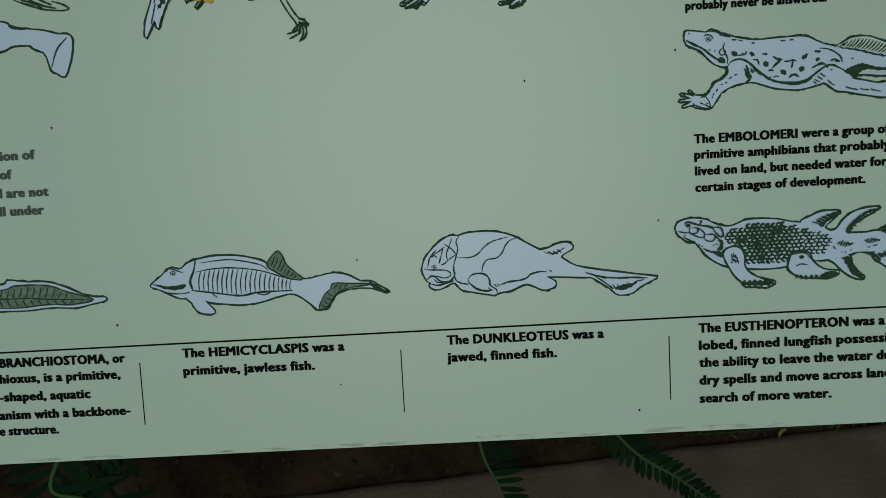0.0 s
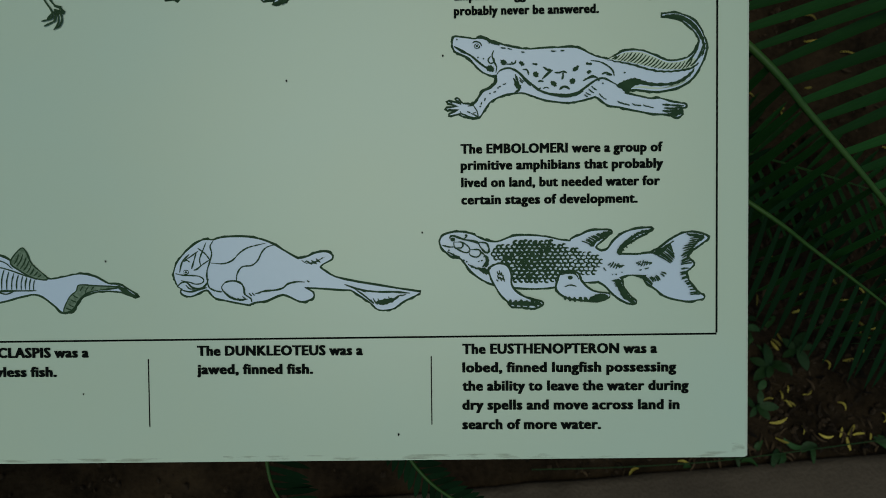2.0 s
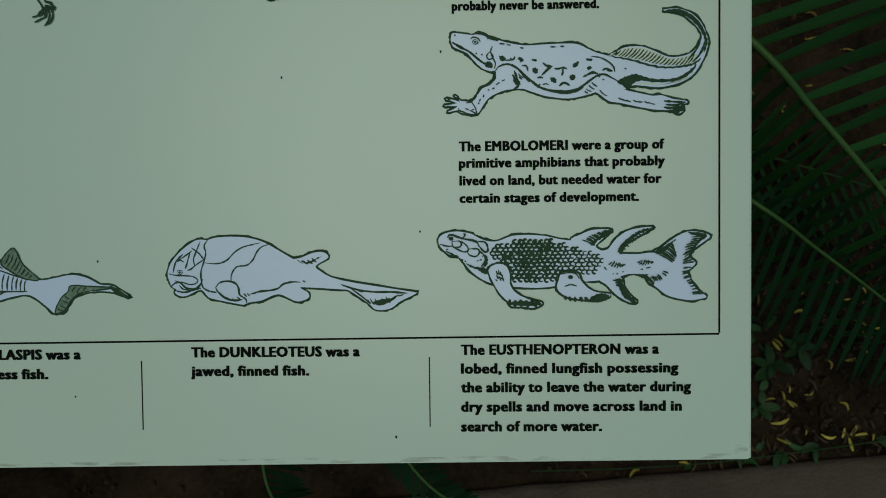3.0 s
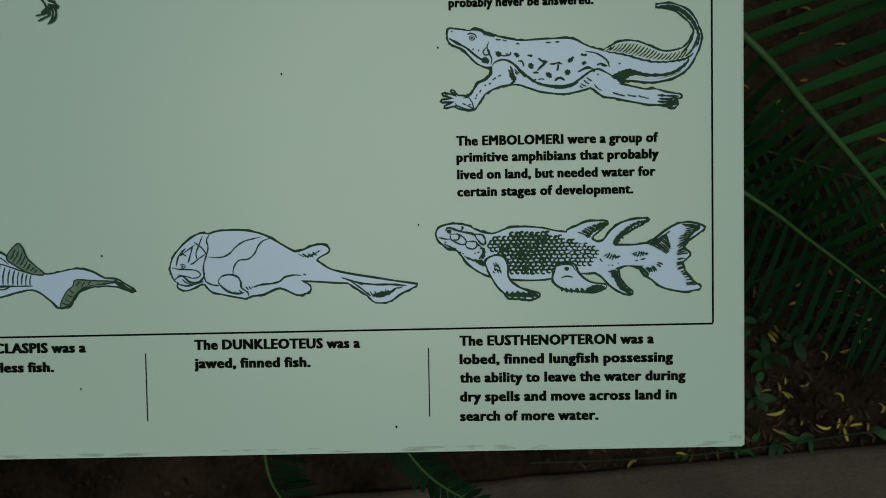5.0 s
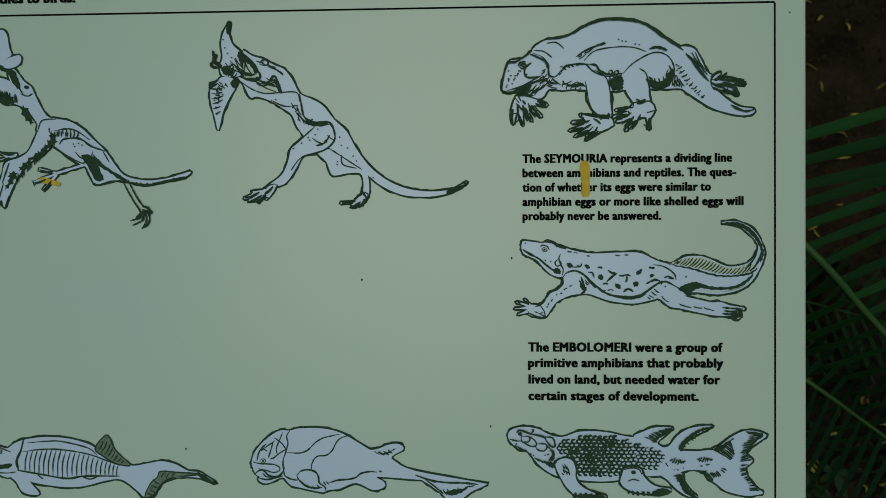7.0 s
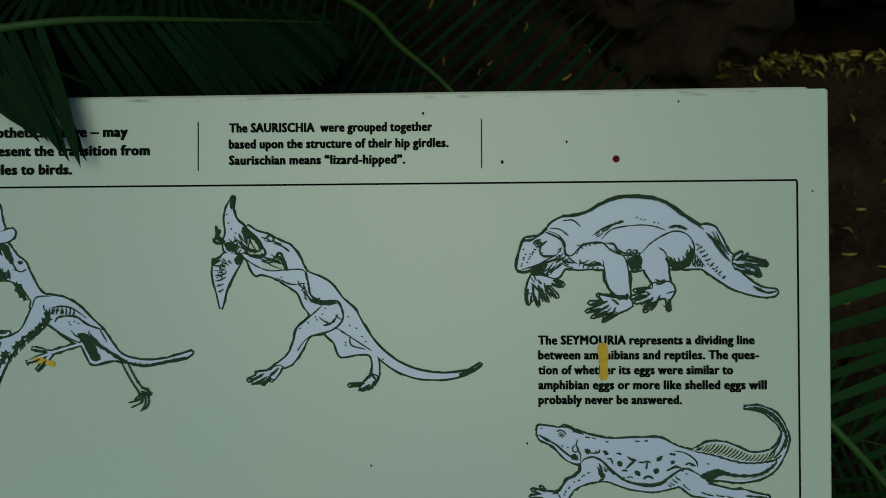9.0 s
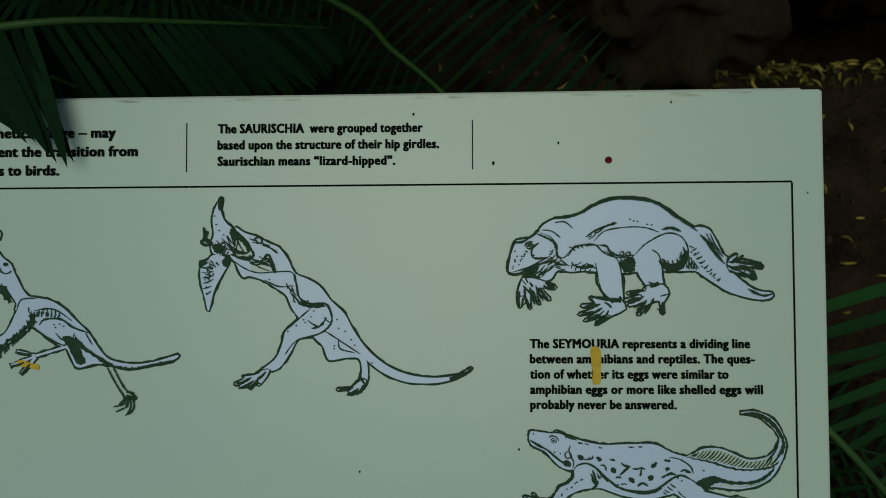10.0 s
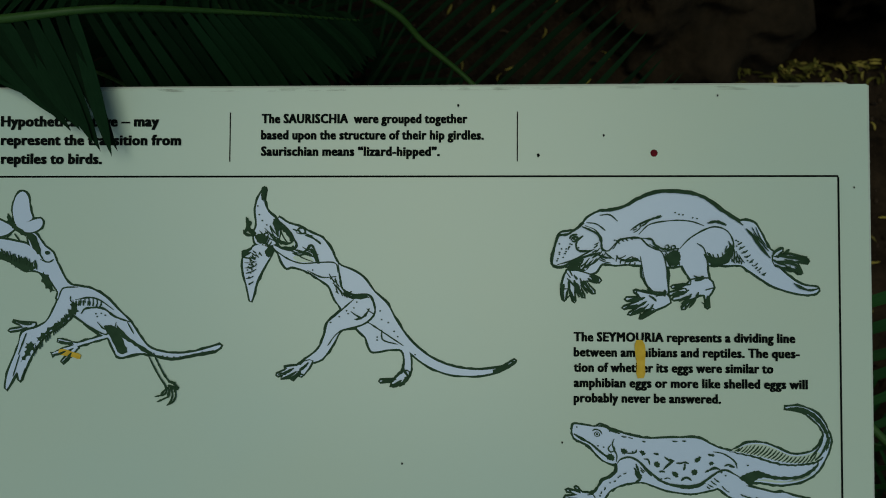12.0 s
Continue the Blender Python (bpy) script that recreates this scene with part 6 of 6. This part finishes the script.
# beside the right edge of the panel
frond(plant, [crown, (0.30, 0.675, 1.79), (0.445, 0.618, 1.632), (0.506, 0.622, 1.567), (0.577, 0.636, 1.493), (0.70, 0.68, 1.37), (0.80, 0.75, 1.28)], (0.05, -1, 0.1), 0.25, 0.0108, 0.0195, (86, 54), thick=0.0046, start=0.43, droop=(0.1, 3.2))
# lies below the frond above; that shade is in its leaflet colour
frond(plant, [crown, (0.30, 0.74, 1.63), (0.481, 0.69, 1.499), (0.547, 0.70, 1.453), (0.627, 0.715, 1.396), (0.78, 0.77, 1.29)], (0, -1, 0.1), 0.11, 0.0062, 0.0148, (76, 60), thick=0.0034, start=0.35, droop=(0.6, 0.4), leaves=SHADE_LEAFLETS)
frond(plant, [crown, (0.30, 0.84, 1.62), (0.56, 0.86, 1.56), (0.78, 0.90, 1.50)], (0, -1, 0.3), 0.13, 0.006, 0.018, (70, 45), thick=0.003, start=0.35, droop=(0.2, 0.2))
# under the lower edge, with shade put into the leaflet colour
frond(plant, [crown, (0.0, 0.76, 1.45), (0.015, 0.70, 1.26), (0.036, 0.70, 1.195), (0.06, 0.71, 1.12)], FRONT, 0.055, 0.006, 0.009, (80, 55), sides=(1,), thick=0.003, start=0.5, droop=(0.4, 0.5), leaves=SHADE_LEAFLETS)
frond(plant, [crown, (0.06, 0.76, 1.42), (0.155, 0.70, 1.255), (0.227, 0.70, 1.195), (0.29, 0.72, 1.14)], FRONT, 0.032, 0.006, 0.008, (75, 45), thick=0.003, start=0.5, droop=(0.2, 0.3), leaves=SHADE_LEAFLETS)
frond(plant, [crown, (-0.3, 0.78, 1.45), (-0.438, 0.70, 1.238), (-0.401, 0.70, 1.195), (-0.34, 0.72, 1.12)], FRONT, 0.10, 0.009, 0.012, (80, 50), thick=0.0045, start=0.5, droop=(0.3, 0.4), leaves=SHADE_LEAFLETS)

crown = (-0.52, 0.92, 2.10)
# backlit fronds: their leaflets take the shaded copy of the leaf colour
plant = cycad(crown, "cycad behind the sign, its leaflets coloured almost black-green for shade")
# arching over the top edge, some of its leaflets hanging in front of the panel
frond(plant, [crown, (-0.385, 0.62, 1.972), (-0.266, 0.565, 1.944), (-0.163, 0.575, 1.957), (-0.075, 0.66, 1.985), (0.0, 0.80, 2.03)], (-0.1, -1, 0.25), 0.13, 0.0095, 0.0108, (88, 80), thick=0.0055, droop=(0.4, 1.1), tips=((-0.238, 0.571, 1.898), (-0.151, 0.567, 1.834), 0.46, 0.65, -1, 1.0), leaves=SHADE_LEAFLETS)
frond(plant, [crown, (-0.25, 0.88, 2.20), (0.003, 0.85, 2.078), (0.074, 0.82, 2.01), (0.133, 0.80, 1.953), (0.20, 0.80, 1.87), (0.25, 0.81, 1.79)], (0, -1, 0.2), 0.2, 0.0055, 0.0175, (84, 60), thick=0.0055, droop=(0.0, 0.3), tips=((0.175, 0.80, 2.19), (0.375, 0.79, 1.95), 0.62, 0.995, 1, 1.0), leaves=SHADE_LEAFLETS)
frond(plant, [crown, (-0.30, 0.87, 2.12), (-0.10, 0.89, 2.03), (0.08, 0.92, 1.92)], (0, -1, 0.2), 0.2, 0.010, 0.018, (75, 45), thick=0.004, droop=(0.2, 0.2), leaves=SHADE_LEAFLETS)
frond(plant, [crown, (-0.42, 0.82, 2.02), (-0.25, 0.78, 1.95), (-0.10, 0.80, 1.85)], (0, -1, 0.2), 0.2, 0.013, 0.013, (75, 45), thick=0.004, droop=(0.2, 0.3), leaves=SHADE_LEAFLETS)


# ---- unseen shrubs and a low tree, added to close the bed behind and shade it ----
def foliage(name, count, box_lo, box_hi, size, label="", category="", parent=None, spread=0.16):
    """A mass of small leaves in clumps with gaps between them."""
    verts, faces = [], []
    clumps = [Vector([random.uniform(a, b) for a, b in zip(box_lo, box_hi)]) for _ in range(count // 60)]
    for _ in range(count):
        c = random.choice(clumps) + Vector([random.gauss(0, spread) for _ in range(3)])
        if c.y < box_lo[1] - 0.06 or c.z < box_lo[2] - 0.08:
            continue
        turn = Euler([random.uniform(-3, 3) for _ in range(3)]).to_matrix()
        s = size * random.uniform(0.6, 1.3)
        k = len(verts)
        verts += [tuple(c + turn @ Vector(q)) for q in ((-s, 0, 0), (-0.2 * s, 0.38 * s, 0.1 * s), (s, 0, 0), (-0.2 * s, -0.38 * s, 0.1 * s))]
        faces += [(k, k + 1, k + 2), (k, k + 2, k + 3)]
    me = bpy.data.meshes.new(name)
    me.from_pydata(verts, [], faces)
    me.materials.append(SHRUB)
    ob = new(name, me)
    ob.parent = parent
    return tagged(ob, label, category, kind="stuff") if not parent else tagged(ob, label)


random.seed(21)
# added out of view, to keep low sky light off the bed
foliage("unseen_shrubbery", 16000, (-3.5, 1.9, 0.1), (3.5, 2.6, 2.4), 0.09, "unseen dense dark green shrubs, added to shade the back of the bed", "shrubs")
# a few leaves grow here; the rest are added to darken the hollow
foliage("undergrowth", 1500, (0.8, 1.36, -0.95), (1.5, 1.75, -0.8), 0.018, "dark green undergrowth added deep in a hollow of the bed to darken it", "undergrowth", spread=0.05)

# an added tree, out of view: its crowns block the sky above the bed
tree = tagged(new("tree"), "unseen low tree with dark green leaves, added to shade the bed", "tree")
limbs = [[(-1.2, 2.3, 0.2), (-1.15, 2.25, 0.8), (-1.0, 2.1, 1.4), (-0.8, 1.9, 1.9)], [(-1.05, 2.15, 1.2), (-1.5, 1.6, 1.5), (-1.9, 1.1, 1.7)], [(-1.0, 2.1, 1.4), (-0.6, 1.5, 1.55), (-0.4, 0.9, 1.6)], [(-0.95, 2.05, 1.5), (-0.2, 1.9, 1.6), (0.4, 1.7, 1.7)], [(0.0, 1.85, 1.6), (0.9, 1.95, 1.55), (1.7, 2.0, 1.5)]]
for i, points in enumerate(limbs):
    line = spline(points, 6)
    thick = 0.075 if i == 0 else 0.035
    part("limb" if i else "trunk", tube(bmesh.new(), line, [thick * (1 - 0.7 * k / len(line)) for k in range(len(line))], 10), TRUNK, tree, smooth=True)
foliage("crown", 30000, (-3.0, 0.66, 1.30), (-0.1, 2.8, 2.0), 0.09, "dense dark green crown added to shade the bed", parent=tree)
foliage("crown", 9000, (0.0, 0.95, 1.35), (0.55, 2.6, 2.0), 0.09, "dense dark green crown added to shade the bed", parent=tree)
foliage("crown", 15000, (0.65, 1.12, 1.25), (2.4, 2.6, 1.9), 0.09, "dense dark green crown added to shade the bed", parent=tree)


# ---- litter on the ground ----
def litter(name, count, material, label, spots, long, wide):
    """Small curled leaves strewn on the bed, too many to count."""
    bm = bmesh.new()
    for _ in range(count):
        x0, x1, d0, d1 = random.choice(spots)
        x = random.uniform(x0, x1)
        y = kerb_line(x) + random.uniform(d0, d1)
        z = max(bed_height(x, y), 0.0 if y < kerb_line(x) else -1) + random.uniform(0.002, 0.008)
        size, w, turn, curl = random.uniform(*long), random.uniform(*wide), random.uniform(0, 6.3), random.uniform(-0.5, 0.5)
        m = Matrix.Translation((x, y, z)) @ Euler((random.uniform(-0.4, 0.4), random.uniform(-0.35, 0.35), turn)).to_matrix().to_4x4()
        rows = []
        for i in range(6):
            s = i / 5
            ww = w * (math.sin(math.pi * (0.08 + 0.86 * s)) ** 0.7) / 2
            rows.append([bm.verts.new(m @ Vector(((s - 0.5) * size, curl * size * (s - 0.5) ** 2 * 2 + k * ww, 0.12 * size * (1 - abs(2 * s - 1)) + 0.25 * ww * abs(k)))) for k in (-1, 0, 1)])
        for a, b in zip(rows, rows[1:]):
            for k in range(2):
                bm.faces.new((a[k], b[k], b[k + 1], a[k + 1]))
    tagged(part(name, bm, material, smooth=True), label, "leaf litter", kind="stuff")


MOSS = surface("olive_moss", (0.045, 0.05, 0.010), (0.11, 0.10, 0.02), rough=0.9, shine=0.1, scale=40, island=0.6)
NEAR = [(0.45, 1.1, 0.0, 0.3)]
BACK = [(0.0, 0.5, 0.7, 1.3), (0.62, 1.2, 0.97, 1.05), (0.62, 1.2, 0.97, 1.05), (0.6, 1.2, 0.4, 1.0)]
litter("yellow_litter", 300, DRYLEAF, "yellow fallen leaflets strewn on the soil", NEAR + BACK + [(0.66, 1.15, 0.955, 1.0), (0.66, 1.15, 0.955, 1.0)], (0.012, 0.026), (0.003, 0.005))
litter("brown_litter", 1700, BROWNLEAF, "brown dead leaves and bits strewn on the soil", [(-1, 1.3, 0.0, 1.5), (0.3, 1.1, 0, 0.5), (0.3, 1.1, 0, 0.3)], (0.006, 0.021), (0.0015, 0.005))
litter("weed", 46, WEED, "small green weed leaves on the soil", [(0.5, 0.66, 0.08, 0.22), (0.5, 0.9, 0.003, 0.03)], (0.012, 0.036), (0.005, 0.013))

litter("moss", 420, MOSS, "olive green moss and dry bits on the rim of the hollow", [(0.55, 1.25, 0.93, 1.06)], (0.010, 0.028), (0.003, 0.008))
litter("yellow_litter", 85, DRYLEAF, "yellow fallen leaflets heaped on the rim of the hollow", [(0.70, 1.2, 0.94, 1.06)], (0.010, 0.024), (0.003, 0.005))

# a thin green runner along the edge of the paving
line = spline([(x, kerb_line(x) + 0.012 + 0.006 * math.sin(x * 9), 0.006 + 0.003 * math.sin(x * 23)) for x in np.arange(0.3, 1.3, 0.12)], 5)
tagged(part("runner", tube(bmesh.new(), line, [0.0008] * len(line), 6), WEED, smooth=True), "thin green creeping stem along the paving edge", "plant stem")


def crumbs(count, spots):
    """Clods and small stones on the soil, too many to count."""
    shape = bmesh.new()
    bmesh.ops.create_icosphere(shape, subdivisions=1, radius=1)
    unit = [v.co.copy() for v in shape.verts]
    tris = [[v.index for v in f.verts] for f in shape.faces]
    shape.free()
    verts, faces = [], []
    for _ in range(count):
        x0, x1, d0, d1 = random.choice(spots)
        x = random.uniform(x0, x1)
        y = kerb_line(x) + random.uniform(d0, d1)
        r = 0.0015 + 0.0045 * random.random() ** 3
        m = Euler([random.uniform(0, 6) for _ in range(3)]).to_matrix()
        at, k = Vector((x, y, bed_height(x, y) + r * 0.3)), len(verts)
        verts += [tuple(at + m @ Vector((v.x * r * 1.3, v.y * r, v.z * r * 0.7)) * random.uniform(0.8, 1.2)) for v in unit]
        faces += [[k + i for i in t] for t in tris]
    me = bpy.data.meshes.new("soil_crumbs")
    me.from_pydata(verts, [], faces)
    me.materials.append(CLOD)
    tagged(new("soil_crumbs", me), "small dark clods and bits of grit on the soil", "soil", kind="stuff")


crumbs(5000, [(-0.9, 1.2, 0.005, 0.5), (0.35, 1.1, 0.005, 0.4), (0.0, 1.2, 0.6, 1.2)])


# ---- single fallen leaflets and a weed beside the paving ----
def fallen_mesh(curl, arch):
    """A narrow curled yellow leaflet, one unit long."""
    bm = bmesh.new()
    rows = []
    for i in range(8):
        s = i / 7
        w = 0.11 * math.sin(math.pi * (0.1 + 0.82 * s)) ** 0.6
        rows.append([bm.verts.new((s - 0.5, curl * (s - 0.5) ** 2 + k * w, arch * math.sin(math.pi * s) + 0.05 * abs(k))) for k in (-1, 0, 1)])
    for a, b in zip(rows, rows[1:]):
        for k in range(2):
            bm.faces.new((a[k], b[k], b[k + 1], a[k + 1]))
    me = bpy.data.meshes.new("fallen_leaflet")
    bm.to_mesh(me)
    bm.free()
    me.materials.append(FALLEN)
    me.shade_smooth()
    return me


FALLEN_SHAPES = [fallen_mesh(c, a) for c, a in ((0.5, 0.1), (-0.9, 0.16), (0.1, 0.06), (1.3, 0.1), (-0.3, 0.2))]
for n in range(96):
    x = random.uniform(0.42, 1.0)
    y = kerb_line(x) + 0.3 * random.random() ** 1.2 + 0.003
    ob = new("fallen_leaflet", random.choice(FALLEN_SHAPES))
    ob.matrix_world = Matrix.Translation((x, y, max(bed_height(x, y), -0.002) + 0.004)) @ Euler((random.uniform(-0.4, 0.4), random.uniform(-0.3, 0.3), random.uniform(0, 6.3))).to_matrix().to_4x4() @ Matrix.Scale(random.uniform(0.010, 0.020), 4)
    tagged(ob, "narrow curled yellow leaflet fallen on dark soil", "fallen leaf", "yellow leaflets on the soil")


def weed(x, y, spread, count, turn):
    """A low weed: a stem and broad pointed leaves."""
    root = new("weed_plant")
    root.matrix_world = pose(x, y, bed_height(x, y), 0, 0, turn)
    tagged(root, "low green weed with broad pointed leaves", "weed")
    stalk = spline([(0, 0, -0.005), (0.004, 0.002, 0.012), (0.006, 0.004, 0.03)], 4)
    part("stem", tube(bmesh.new(), stalk, [0.0014] * len(stalk), 6), WEED, root)
    for i in range(count):
        bm, rows, size = bmesh.new(), [], spread * random.uniform(0.6, 1.1)
        for j in range(7):
            s = j / 6
            w = size * 0.24 * math.sin(math.pi * (0.06 + 0.92 * s)) ** 0.8
            rows.append([bm.verts.new((s * size, k * w, 0.25 * size * math.sin(2.2 * s) * 0.5 + 0.12 * w * abs(k))) for k in (-1, 0, 1)])
        for a, b in zip(rows, rows[1:]):
            for k in range(2):
                bm.faces.new((a[k], b[k], b[k + 1], a[k + 1]))
        leaf = part("leaf", bm, WEED, root, smooth=True)
        leaf.matrix_basis = pose(0.004, 0.003, 0.012 + 0.018 * i / count, random.uniform(-25, 25), random.uniform(-15, 20), 360 * i / count + random.uniform(-20, 20))


weed(0.63, 0.265, 0.032, 6, 20)
weed(0.67, 0.285, 0.032, 5, 70)
weed(0.61, 0.215, 0.026, 5, 140)
